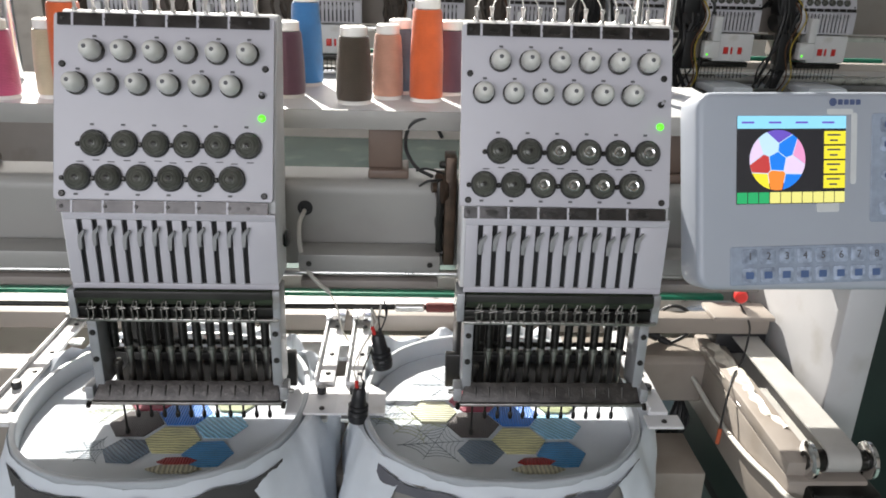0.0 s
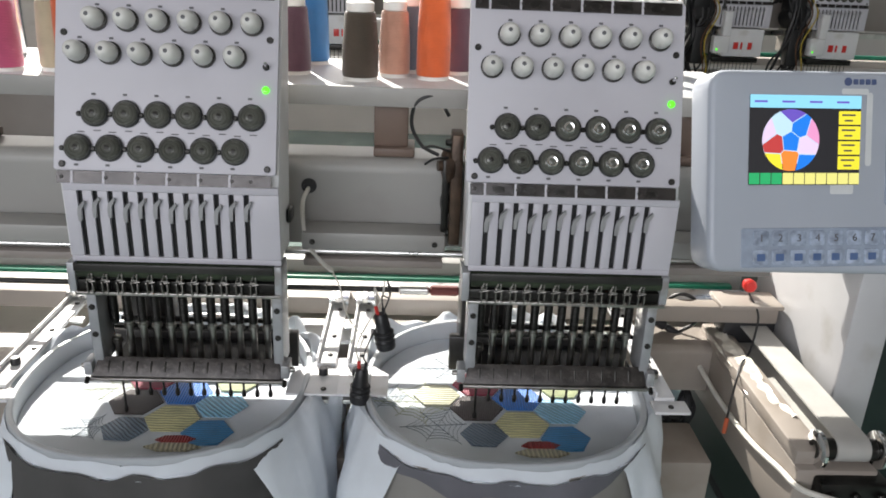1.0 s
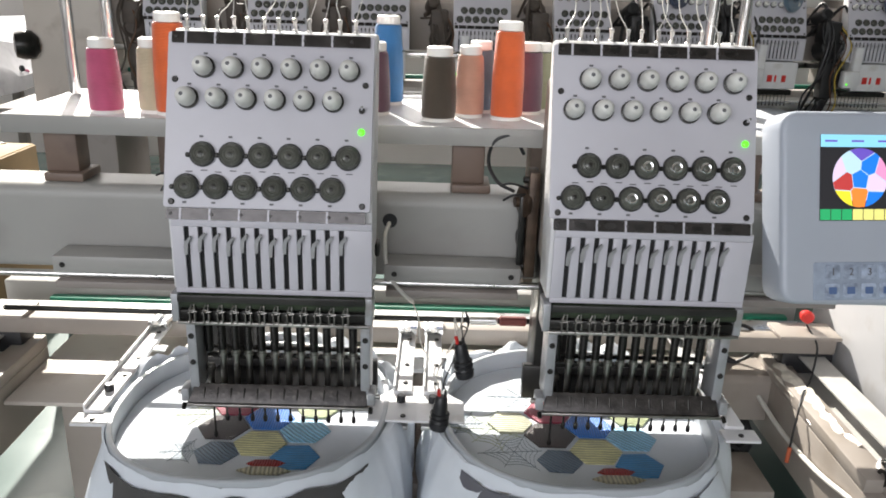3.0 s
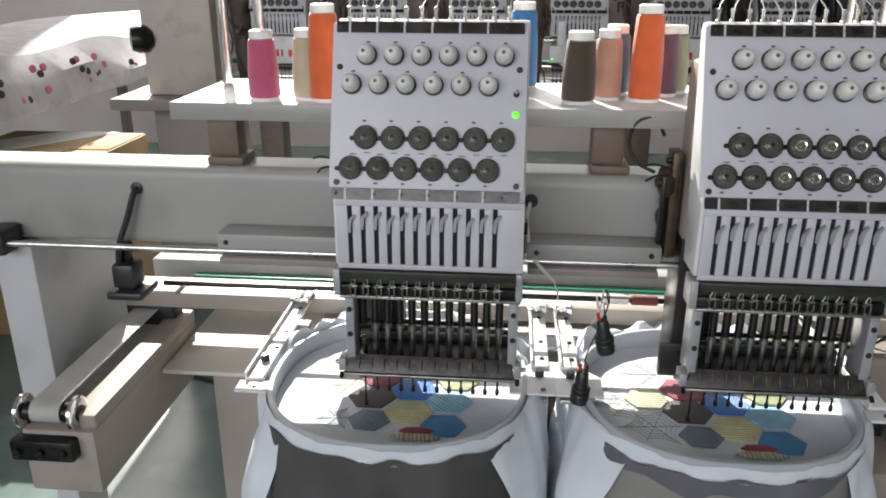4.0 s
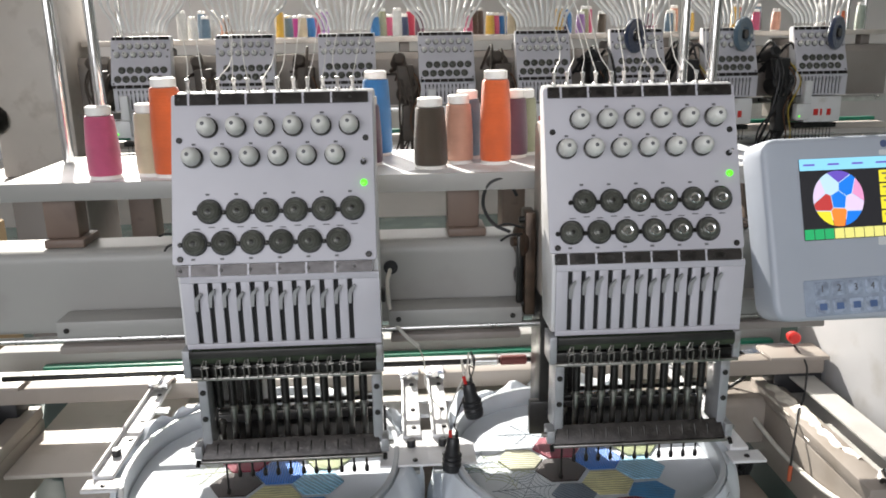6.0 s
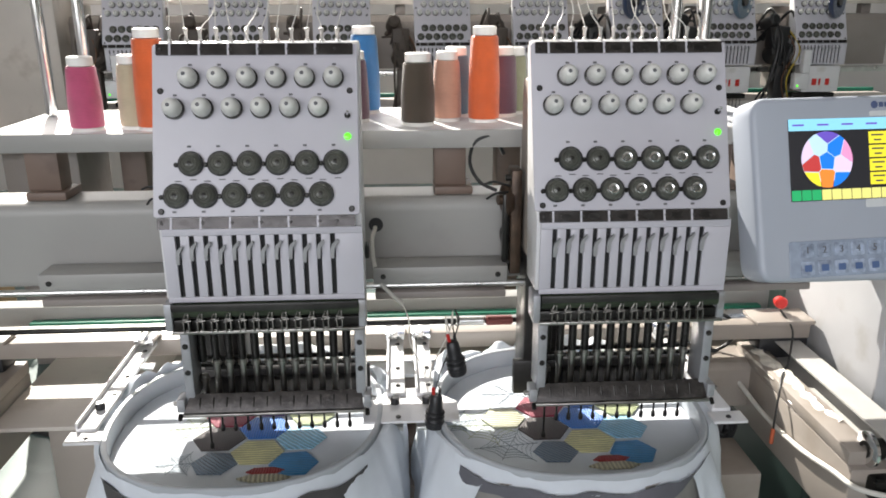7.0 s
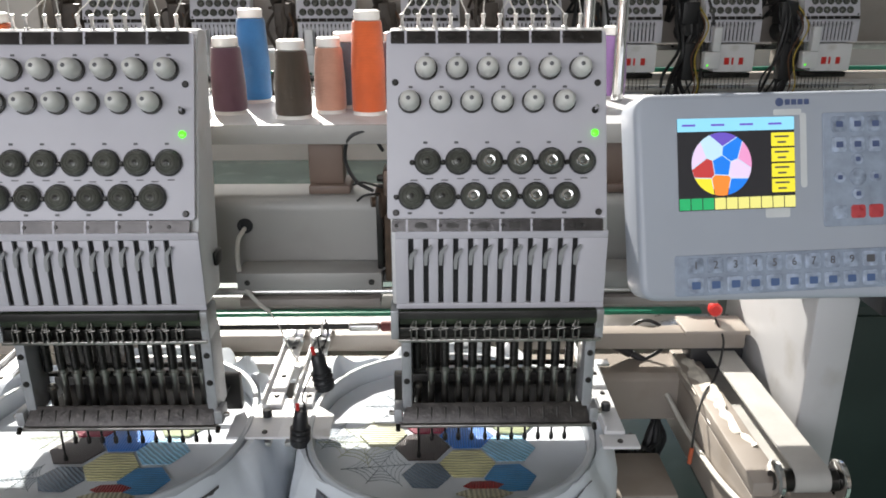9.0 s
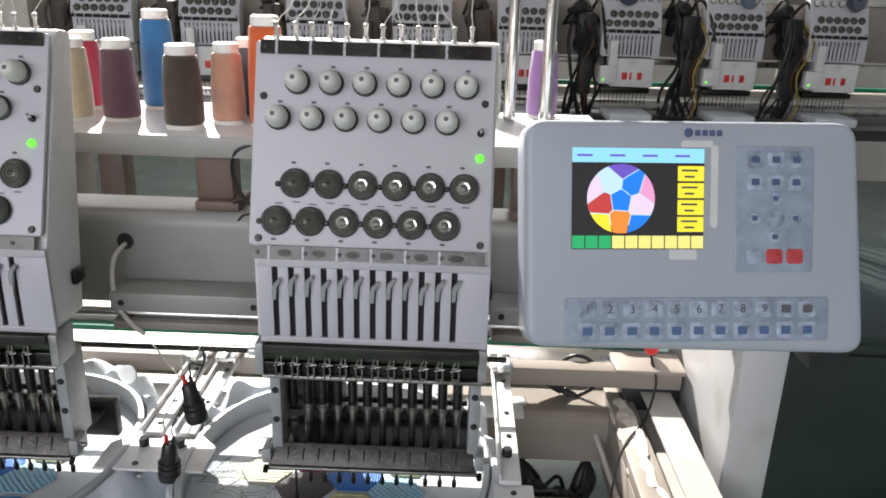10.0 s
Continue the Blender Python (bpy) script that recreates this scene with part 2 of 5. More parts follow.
def cable(points, r, n=8, bm=None, steps=8):
    bm = bm or bmesh.new()
    line = smooth_line(points, steps)
    rings = []
    side = Vector((0.31, 0.52, 0.79))
    for i, c in enumerate(line):
        d = (line[min(i + 1, len(line) - 1)] - line[max(i - 1, 0)]).normalized()
        u = (side - d * side.dot(d)).normalized()
        w = d.cross(u)
        rings.append([bm.verts.new(c + (u * math.cos(2 * math.pi * k / n) + w * math.sin(2 * math.pi * k / n)) * r) for k in range(n)])
        side = u
    for a, b in zip(rings, rings[1:]):
        for k in range(n):
            bm.faces.new((a[k], a[(k + 1) % n], b[(k + 1) % n], b[k]))
    bm.faces.new(rings[0])
    bm.faces.new(rings[-1])
    return bm


def prism(outline, m, depth, bm=None, bevel=0.0):
    """A flat outline of (u, v) raised by depth along the third axis of the frame m."""
    bm = bm or bmesh.new()
    lo = [bm.verts.new(m @ Vector((u, v, 0))) for u, v in outline]
    hi = [bm.verts.new(m @ Vector((u, v, depth))) for u, v in outline]
    n = len(outline)
    faces = [bm.faces.new(lo), bm.faces.new(hi)]
    for k in range(n):
        bm.faces.new((lo[k], lo[(k + 1) % n], hi[(k + 1) % n], hi[k]))
    if bevel:
        bmesh.ops.bevel(bm, geom=list(faces[1].edges), offset=bevel, segments=3, affect="EDGES", profile=0.5)
    return bm


def rounded(w, h, r, n=6):
    out = []
    for cx, cy, a0 in ((w / 2 - r, h / 2 - r, 0), (-w / 2 + r, h / 2 - r, 90), (-w / 2 + r, -h / 2 + r, 180), (w / 2 - r, -h / 2 + r, 270)):
        for k in range(n + 1):
            a = radians(a0 + 90 * k / n)
            out.append((cx + r * math.cos(a), cy + r * math.sin(a)))
    return out


def frame_at(origin, right, up):
    """A frame whose third axis comes out of the face towards the viewer."""
    r = Vector(right).normalized()
    u = (Vector(up) - r * Vector(up).dot(r)).normalized()
    n = r.cross(u)
    return Matrix(((r.x, u.x, n.x, origin[0]), (r.y, u.y, n.y, origin[1]), (r.z, u.z, n.z, origin[2]), (0, 0, 0, 1)))


# ---- the room ----
def wall_with_openings(name, axis, at, thick, a0, a1, z0, z1, openings, material_, label):
    """A wall along x (axis 'y') or y (axis 'x'), with openings (a, b, low, high) right through it."""
    bm = bmesh.new()

    def block(a, b, lo, hi):
        if b - a > 1e-4 and hi - lo > 1e-4:
            if axis == "y":
                box(a, b, at, at + thick, lo, hi, 0, bm)
            else:
                box(at, at + thick, a, b, lo, hi, 0, bm)

    edge = a0
    for a, b, lo, hi in sorted(openings):
        block(edge, a, z0, z1)
        block(a, b, z0, lo)
        block(a, b, hi, z1)
        edge = b
    block(edge, a1, z0, z1)
    return solo(name, bm, material_, (0, 0, 0), label, "wall", kind="structure", smooth=False)


ROOM_L, ROOM_R, ROOM_F, ROOM_B, ROOM_H = -6.0, 4.6, -4.0, 6.2, 6.6
floor_bm = box(ROOM_L - 0.3, ROOM_R + 0.3, ROOM_F - 0.3, ROOM_B + 0.3, -0.12, 0)
solo("floor", floor_bm, FLOOR, (0, 0, 0), "worn grey-green painted workshop floor", "floor", kind="structure", smooth=False)
solo("ceiling", box(ROOM_L, ROOM_R, ROOM_F, ROOM_B, ROOM_H, ROOM_H + 0.15), CEIL, (0, 0, 0), "plain white workshop ceiling", "ceiling", kind="structure", smooth=False)
HIGH = [(-3.5, -0.8, 1.9, 6.3), (-0.6, 1.7, 1.9, 6.3), (1.9, 4.2, 1.9, 6.3)]
wall_with_openings("wall_north", "y", ROOM_B, 0.25, ROOM_L, ROOM_R, 0, ROOM_H, HIGH, WALL, "grey plastered wall with high window openings")
wall_with_openings("wall_south", "y", ROOM_F - 0.25, 0.25, ROOM_L, ROOM_R, 0, ROOM_H, [(-3.9, 0.7, 1.4, 3.4)], WALL, "grey plastered wall with a wide window opening")
wall_with_openings("wall_west", "x", ROOM_L - 0.25, 0.25, ROOM_F, ROOM_B, 0, ROOM_H, [(4.2, 5.3, 0.9, 2.3)], WALL, "grey plastered side wall with one window")
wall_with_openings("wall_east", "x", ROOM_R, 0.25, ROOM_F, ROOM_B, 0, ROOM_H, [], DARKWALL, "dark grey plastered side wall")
for i, (a, b, lo, hi) in enumerate(HIGH):
    bm = bmesh.new()
    for x in (a + 0.02, b - 0.02):
        box(x - 0.02, x + 0.02, ROOM_B + 0.1, ROOM_B + 0.16, lo, hi, 0, bm)
    for z in (lo + 0.02, hi - 0.02):
        box(a + 0.04, b - 0.04, ROOM_B + 0.1, ROOM_B + 0.16, z - 0.02, z + 0.02, 0, bm)
    solo("window_%d" % (i + 1), bm, CASE, (0, 0, 0), "white metal frame of a high workshop window", "window", kind="structure", smooth=False)
bm = bmesh.new()
for y in (4.22, 4.75, 5.28):
    box(ROOM_L - 0.15, ROOM_L - 0.1, y - 0.02, y + 0.02, 0.9, 2.3, 0, bm)
solo("window_5", bm, CASE, (0, 0, 0), "white metal frame of a bright side window", "window", kind="structure", smooth=False)


# ---- the embroidery heads ----
LEAN = radians(19.7)
HEADS = (-0.2455, 0.1545)
KNOB_ME = finish(lathe([(0.0088, 0), (0.0096, 0.002), (0.0097, 0.007), (0.0092, 0.011), (0.0080, 0.0145), (0.0062, 0.0172), (0.0040, 0.0187), (0, 0.0192)], (0, 0, 1), (0, 0, 0), 22), KNOB)
WASHER_ME = finish(lathe([(0.0105, 0), (0.0112, 0.001), (0.0112, 0.003), (0.0098, 0.0038), (0, 0.0038)], (0, 0, 1), (0, 0, 0), 22), IRON)
PIN_ME = finish(lathe([(0, 0), (0.0021, 0), (0.0021, 0.0008), (0, 0.0014)], (0, 0, 1), (0, 0, 0), 12), INK)
DIAL_ME = finish(lathe([(0.0118, 0.002), (0.0117, 0.0052), (0.0104, 0.0072), (0.0092, 0.0078), (0.0088, 0.0074), (0.0078, 0.0085), (0.0058, 0.0091), (0.0054, 0.0087), (0.0044, 0.0094), (0.0, 0.0096)], (0, 0, 1), (0, 0, 0), 26), DIAL)
RIM_ME = finish(lathe([(0.0124, 0), (0.0132, 0.0008), (0.0132, 0.0035), (0.0122, 0.0046), (0, 0.0046)], (0, 0, 1), (0, 0, 0), 26), DIALRIM)
EYE_ME = finish(lathe([(0.0016, -0.0002), (0.0026, 0.001), (0.0026, 0.003), (0.0016, 0.0042), (0, 0.0042)], (0, 0, 1), (0, 0, 0), 10), GUN)
HUB_ME = finish(lathe([(0, 0.009), (0.0026, 0.009), (0.0024, 0.0099), (0.0012, 0.0103), (0, 0.0103)], (0, 0, 1), (0, 0, 0), 14), GUN)
# chrome ring that stands for the reflection on a hub
GLINTHUB_ME = finish(lathe([(0.0032, 0.0086), (0.0058, 0.0086), (0.0058, 0.0097), (0.0050, 0.0103), (0.0036, 0.0100), (0.0028, 0.0086), (0.0016, 0.0086), (0, 0.0092)], (0, 0, 1), (0, 0, 0), 16), CHROME)
SCREW_ME = finish(lathe([(0.0033, 0), (0.0033, 0.0012), (0.0024, 0.0021), (0.0009, 0.0021), (0.0007, 0.0012), (0, 0.0012)], (0, 0, 1), (0, 0, 0), 12), IRON)
GUIDE_ME = finish(lathe([(0.0029, 0), (0.0029, 0.005), (0.0018, 0.006), (0.0018, 0.013), (0.0026, 0.014), (0.0026, 0.017), (0.0012, 0.0175), (0, 0.0175)], (0, 0, 1), (0, 0, 0), 10), STEEL)
MARK_ME = finish(prism(rounded(0.0042, 0.0022, 0.0006, 2), Matrix(), 0.0003), INK, False)
CLIP_BM = box(-0.0045, -0.0032, -0.003, 0.004, -0.007, 0.006, 0.0004)
box(0.0012, 0.0026, -0.004, 0.003, -0.006, 0.005, 0.0004, CLIP_BM)
box(-0.0045, 0.0026, 0.001, 0.0022, -0.007, -0.0052, 0.0003, CLIP_BM)
rod((-0.006, 0, 0.004), (0.004, 0, 0.006), 0.0011, 8, CLIP_BM)
CLIP_ME = finish(CLIP_BM, CLIPST)
LEVER_BM = prism([(-0.0018, -0.012), (0.0012, -0.012), (0.0022, 0.0), (0.006, 0.007), (0.0048, 0.009), (-0.001, 0.003), (-0.0022, -0.004)], frame_at((0, 0, 0), (1, 0, 0), (0, 0, 1)), 0.003)
LEVER_ME = finish(LEVER_BM, LEVER)
FELTCLIP_BM = box(-0.0048, 0.0018, -0.006, 0.001, -0.0045, -0.0028, 0.0004)
box(0.0004, 0.0018, -0.006, -0.0045, -0.0045, 0.0035, 0.0003, FELTCLIP_BM)
rod((-0.004, -0.005, -0.003), (-0.001, -0.005, 0.0035), 0.0009, 6, FELTCLIP_BM)
FELTCLIP_ME = finish(FELTCLIP_BM, CLIPST)
TRAYCLIP_BM = box(-0.0028, 0.0028, -0.006, 0.006, -0.002, 0.0012, 0.0006, None, Matrix.Rotation(radians(55), 4, "X"))
rod((0, -0.007, -0.006), (0, -0.001, 0.006), 0.0012, 8, TRAYCLIP_BM)
TRAYCLIP_ME = finish(TRAYCLIP_BM, GUN)
TRAYSCREW_ME = finish(lathe([(0.0042, 0), (0.0042, 0.0016), (0.0030, 0.0026), (0, 0.0028)], (0, 0, 1), (0, 0, 0), 10), STEEL)
UPPER_BM = rod((0, 0, 1.030), (0, 0, 1.094), 0.0046, 12)
for turn_ in range(18):
    lathe([(0.0046, 0), (0.0050, 0.0006), (0.0050, 0.0016), (0.0046, 0.0022)], (0, 0, 1), (0, 0, 1.036 + 0.003 * turn_), 12, UPPER_BM)
UPPER_ME = finish(UPPER_BM, GUN)
LOWER_BM = lathe([(0, 0.984), (0.0028, 0.984), (0.0036, 0.988), (0.0037, 1.026), (0.0056, 1.0265), (0.0056, 1.0300), (0.0046, 1.0305), (0.0046, 1.0335), (0, 1.034)], (0, 0, 1), (0, 0, 0), 14)
LOWER_ME = finish(LOWER_BM, DULLSTEEL)
NEEDLE_BM = rod((0, 0, 0.944), (0, 0, 0.99), 0.0013, 8)
lathe([(0, 0.9385), (0.0022, 0.9395), (0.0027, 0.943), (0.0022, 0.947), (0.0013, 0.948)], (0, 0, 1), (0, 0, 0), 10, NEEDLE_BM)
NEEDLE_ME = finish(NEEDLE_BM, GUN)


def head(cx, far, label):
    """One embroidery head: tension plate, slotted cover, needle cage and the arm behind it."""
    h = thing("embroidery_unit", (cx, 0.80, 1.0), label, "embroidery unit", "heads of the far machine" if far else "heads of the near machine")
    pf = frame_at((cx, 0.69, 1.205), (1, 0, 0), (0, math.sin(LEAN), math.cos(LEAN)))

    def on(u, v, d=0.0):
        return pf @ Vector((u, v, d))

    turn = pf.to_3x3().to_4x4()
    plate = part("tension_plate", prism(rounded(0.214, 0.182, 0.003, 3), pf @ Matrix.Translation((0, 0.0985, -0.004)), 0.004, None, 0.0008), PLATE, h)
    # dark steel strips with pale joints above and below the plate
    for name, v in (("top_strip", 0.1835), ("bottom_strip", 0.001)):
        strip = part(name, prism(rounded(0.205, 0.012, 0.001, 2), pf @ Matrix.Translation((0, v, 0.0004)), 0.0022), MIRROR, h, "dark polished steel strip with oval windows")
        for k in range(6):
            part("joint", prism(rounded(0.0022, 0.0125, 0.0004, 2), pf @ Matrix.Translation((-0.088 + 0.0302 * k, v, 0.0018)), 0.0014), PLATE, strip)
        for k in range(6 if cx == HEADS[1] else 0):
            part("oval_window", prism([(0.0065 * math.cos(radians(a)), 0.0034 * math.sin(radians(a))) for a in range(0, 360, 24)], pf @ Matrix.Translation((-0.074 + 0.0302 * k, v, 0.0021)), 0.0007), GUN, strip)
        for k in range(7):
            shared("rivet", SCREW_ME, on(-0.098 + 0.0302 * k + 0.012 * (0 < k < 6), v, 0.0024), strip, turn @ Matrix.Scale(0.55, 4))
    # housing behind the plate, with a rounded top
    side = [(0.694, 1.12), (0.694, 1.2), (0.757, 1.380), (0.766, 1.386), (0.782, 1.384), (0.787, 1.377), (0.755, 1.2), (0.745, 1.12)]
    bm = bmesh.new()
    a = [bm.verts.new((cx - 0.104, y + 0.002, z)) for y, z in side]
    b = [bm.verts.new((cx + 0.109, y + 0.002, z)) for y, z in side]
    bm.faces.new(a), bm.faces.new(b)
    for k in range(len(side)):
        bm.faces.new((a[k], a[(k + 1) % len(side)], b[(k + 1) % len(side)], b[k]))
    bmesh.ops.bevel(bm, geom=bm.edges[:], offset=0.0025, segments=2, affect="EDGES", profile=0.5)
    part("housing", bm, CASE, h)
    # knobs, discs, screws, lamp
    for row, (u0, v) in enumerate(((-0.0685, 0.153), (-0.0845, 0.121))):
        for k in range(6):
            w = shared("washer", WASHER_ME, on(u0 + 0.03 * k, v), h, turn)
            n = shared("tension_knob", KNOB_ME, on(u0 + 0.03 * k, v, 0.003), h, turn)
            shared("dot", PIN_ME, on(u0 + 0.03 * k - 0.0008, v, 0.0214), n, turn)
            if not far:
                shared("number_mark", MARK_ME, on(u0 + 0.03 * k + 0.001, v + 0.0145, 0.0002), plate, turn)
    for row, (u0, v) in enumerate(((-0.0675, 0.063), (-0.083, 0.0295))):
        for k in range(6):
            r = shared("disc_rim", RIM_ME, on(u0 + 0.03 * k, v), h, turn)
            shared("tension_disc", DIAL_ME, on(u0 + 0.03 * k, v), r, turn)
            # most hubs of the right head get the built-in reflection ring
            shared("hub", GLINTHUB_ME if cx == HEADS[1] and k > 1 else HUB_ME, on(u0 + 0.03 * k, v), r, turn)
            if not far:
                shared("thread_eye", EYE_ME, on(u0 + 0.03 * k - 0.015, v - 0.001), h, turn)
                shared("number_mark", MARK_ME, on(u0 + 0.03 * k - 0.002, v + (0.0185 if row == 0 else -0.0165), 0.0002), plate, turn)
                shared("number_mark", MARK_ME, on(u0 + 0.03 * k + 0.002, v - 0.0165 if row == 0 else v + 0.0155, 0.0002), plate, turn @ Matrix.Diagonal((1.7, 0.5, 1, 1)))
    for u, v in ((0.0985, 0.139), (-0.0985, 0.14), (0.0985, 0.0135), (-0.0985, 0.0135)):
        shared("plate_screw", SCREW_ME, on(u, v), h, turn)
    if not far:
        part("status_lamp", lathe([(0.0038, 0), (0.0038, 0.001), (0.0031, 0.0024), (0.0012, 0.003), (0, 0.003)], on(0, 0, 1) - on(0, 0, 0), on(0.0955, 0.0905), 14), LED, h, "lit green lamp")
    toggle = part("toggle_switch", rod(on(0.0955, 0.1125), on(0.0955, 0.1125, 0.004), 0.0032, 12), GUN, h)
    part("lever", rod(on(0.0955, 0.1125, 0.003), on(0.0962, 0.115, 0.011), 0.0014, 8), CHROME, toggle)
    for k in range(12):
        shared("thread_guide", GUIDE_ME, (cx - 0.092 + 0.0161 * k, 0.768 + 0.006 * (k % 2), 1.382), h)
    # slotted cover: bars of the cover stand between open slots
    cover = part("slot_cover", box(cx - 0.1, cx + 0.109, 0.691, 0.695, 1.192, 1.1995, 0.0008), PLATE, h)
    part("cover_foot", box(cx - 0.1, cx + 0.109, 0.691, 0.695, 1.1175, 1.1235, 0.0008), PLATE, cover)
    for k in range(12):
        a0 = -0.1 if k == 0 else -0.0819 + 0.0147 * (k - 1)
        part("cover_bar", box(cx + a0, cx - 0.0845 + 0.0147 * k - 0.0026, 0.691, 0.695, 1.1235, 1.192, 0.0006), PLATE, cover)
    part("cover_bar", box(cx + 0.0798, cx + 0.109, 0.691, 0.695, 1.1235, 1.192, 0.0006), PLATE, cover)
    # near-black sheet behind the bars paints the shade inside the slots
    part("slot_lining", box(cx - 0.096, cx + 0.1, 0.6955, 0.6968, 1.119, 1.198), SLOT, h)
    for k in range(12):
        shared("take_up_lever", LEVER_ME, (cx - 0.0845 + 0.0147 * k, 0.689, 1.178 - 0.004 * ((k * 5) % 3 == 0)), h)
    if far:
        # closed white cover over the needles and the small box beside it
        front = part("needle_cover", box(cx - 0.062, cx + 0.095, 0.688, 0.76, 1.008, 1.112, 0.006), CASE, h, "white needle cover with a red mark")
        for k, w in enumerate((0.020, 0.008, 0.017)):
            x = cx - 0.022 + 0.0285 * k
            part("red_mark", box(x, x + w, 0.6862, 0.688, 1.036, 1.062, 0.0006), RED, front)
        part("sensor_box", box(cx - 0.108, cx - 0.048, 0.664, 0.70, 1.022, 1.085, 0.004), CASE, h, "white thread sensor box with a tall fin")
        part("sensor_fin", box(cx - 0.078, cx - 0.048, 0.666, 0.698, 1.0855, 1.175, 0.003), CASE, h)
        part("sensor_lamp", lathe([(0.004, 0), (0.004, 0.001), (0.002, 0.003), (0, 0.003)], (0, -1, 0), (cx - 0.095, 0.664, 1.036), 10), LED, h, "lit green lamp")
        part("needle_comb", box(cx - 0.09, cx + 0.09, 0.70, 0.75, 0.985, 1.004, 0.002), GUN, h)
        for k in range(12):
            shared("needle", NEEDLE_ME, (cx - 0.0825 + 0.015 * k, 0.728, 0.0), h)
        part("arm", box(cx - 0.07, cx + 0.07, 0.805, 1.02, 1.0, 1.34, 0.01), TAUPE, h)
        return h
    # felt bar and the clips of the thread springs
    part("felt_bar", lathe([(0, 0), (0.0085, 0), (0.0085, 0.199), (0, 0.199)], (1, 0, 0), (cx - 0.0965, 0.694, 1.108), 12), FELT, h, "dark green felt oiling bar")
    part("felt_cover", box(cx - 0.0975, cx + 0.1015, 0.6835, 0.685, 1.1095, 1.1175, 0.0006), IRON, h)
    rail = part("clip_rail", box(cx - 0.099, cx + 0.108, 0.69, 0.712, 1.083, 1.0975, 0.0015), GUN, h)
    part("clip_rail_lip", box(cx - 0.099, cx + 0.108, 0.684, 0.69, 1.083, 1.0865, 0.0008), DULLSTEEL, rail)
    for k in range(12):
        shared("thread_clip", CLIP_ME, (cx - 0.0815 + 0.0149 * k, 0.6855, 1.0925), h)
        shared("felt_clip", FELTCLIP_ME, (cx - 0.0815 + 0.0149 * k, 0.690, 1.1035), h)
    for x in (cx - 0.102, cx + 0.106):
        part("rail_end", box(x - 0.004, x + 0.004, 0.687, 0.72, 1.085, 1.117, 0.001), CAGE, h)
    # needle cage
    for x0, x1 in ((cx - 0.0965, cx - 0.086), (cx + 0.0955, cx + 0.1065)):
        sidep = part("cage_side", box(x0, x1, 0.70, 0.738, 0.992, 1.086, 0.0015), CAGE, h)
        for z in (1.03, 1.062):
            shared("side_screw", SCREW_ME, ((x0 + x1) / 2, 0.70, z), sidep, Matrix.Rotation(radians(90), 4, "X"))
    part("cage_rail", box(cx - 0.086, cx + 0.0955, 0.735, 0.741, 1.0195, 1.0235, 0.0006), GUN, h)
    part("cage_back_rail", box(cx - 0.086, cx + 0.0955, 0.757, 0.761, 1.018, 1.023, 0.0006), GUN, h)
    tray = part("presser_tray", prism([(-0.098, 0), (0.104, 0), (0.101, 0.022), (-0.092, 0.022)], frame_at((cx, 0.694, 0.982), (1, 0, 0), (0, 0.6, 1)), 0.0035, None, 0.0008), TRAY, h, "worn dark steel presser tray")
    part("tray_lip", box(cx - 0.1, cx + 0.106, 0.6885, 0.7, 0.9795, 0.983, 0.001), DULLSTEEL, tray)
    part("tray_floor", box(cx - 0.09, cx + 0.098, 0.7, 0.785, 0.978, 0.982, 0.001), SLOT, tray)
    for k in range(12):
        shared("tray_clip", TRAYCLIP_ME, (cx - 0.0805 + 0.015 * k, 0.701, 0.9925), tray)
        shared("tray_screw", TRAYSCREW_ME, (cx - 0.0730 + 0.015 * k, 0.6985, 0.9905), tray, Matrix.Rotation(radians(60), 4, "X") @ Matrix.Scale(0.6, 4))
    for x, s in ((cx - 0.101, -1), (cx + 0.108, 1)):
        b_ = part("end_block", box(x - 0.0045, x + 0.0045, 0.692, 0.714, 0.984, 1.000, 0.0015), CAGE, h)
        part("thumb_screw", rod((x + s * 0.003, 0.70, 0.992), (x + s * 0.010, 0.70, 0.992), 0.0028, 10), DULLSTEEL, b_)
        part("set_screw", rod((x, 0.69, 0.984), (x, 0.684, 0.979), 0.0026, 8), GUN, b_)
    for k in range(12):
        x = cx - 0.0805 + 0.015 * k
        shared("needle_bar", UPPER_ME, (x, 0.728, 0), h)
        shared("needle_clamp", LOWER_ME, (x, 0.728, -0.020 if k == 0 else 0.0), h)
        shared("needle", NEEDLE_ME, (x, 0.728, -0.024 if k == 0 else 0.0), h)
    # arm behind, at one side of the cage
    part("arm", box(cx - 0.1, cx + 0.055, 0.785, 0.84, 1.13, 1.34, 0.006), DUN, h)
    part("arm_neck", box(cx - 0.09, cx + 0.05, 0.748, 0.784, 1.13, 1.25, 0.004), IRON, h)
    part("arm_column", box(cx - 0.098, cx - 0.045, 0.79, 0.855, 0.945, 1.215, 0.004), IRON, h, "dark grey arm column")
    # bar added behind the tray to shade the front of the hoop
    part("needle_guard", box(cx - 0.110, cx + 0.108, 0.788, 0.80, 0.944, 0.990, 0.002), IRON, h)
    brk = part("side_bracket", box(cx - 0.117, cx - 0.104, 0.795, 0.83, 1.105, 1.235, 0.002), BRONZE, h, "oily brown drive bracket")
    part("drive_wheel", lathe([(0, 0), (0.017, 0), (0.020, 0.002), (0.020, 0.007), (0.016, 0.009), (0.006, 0.010), (0.006, 0.016), (0, 0.016)], (-1, -0.25, 0), (cx - 0.116, 0.812, 1.196), 22), BRONZE, brk)
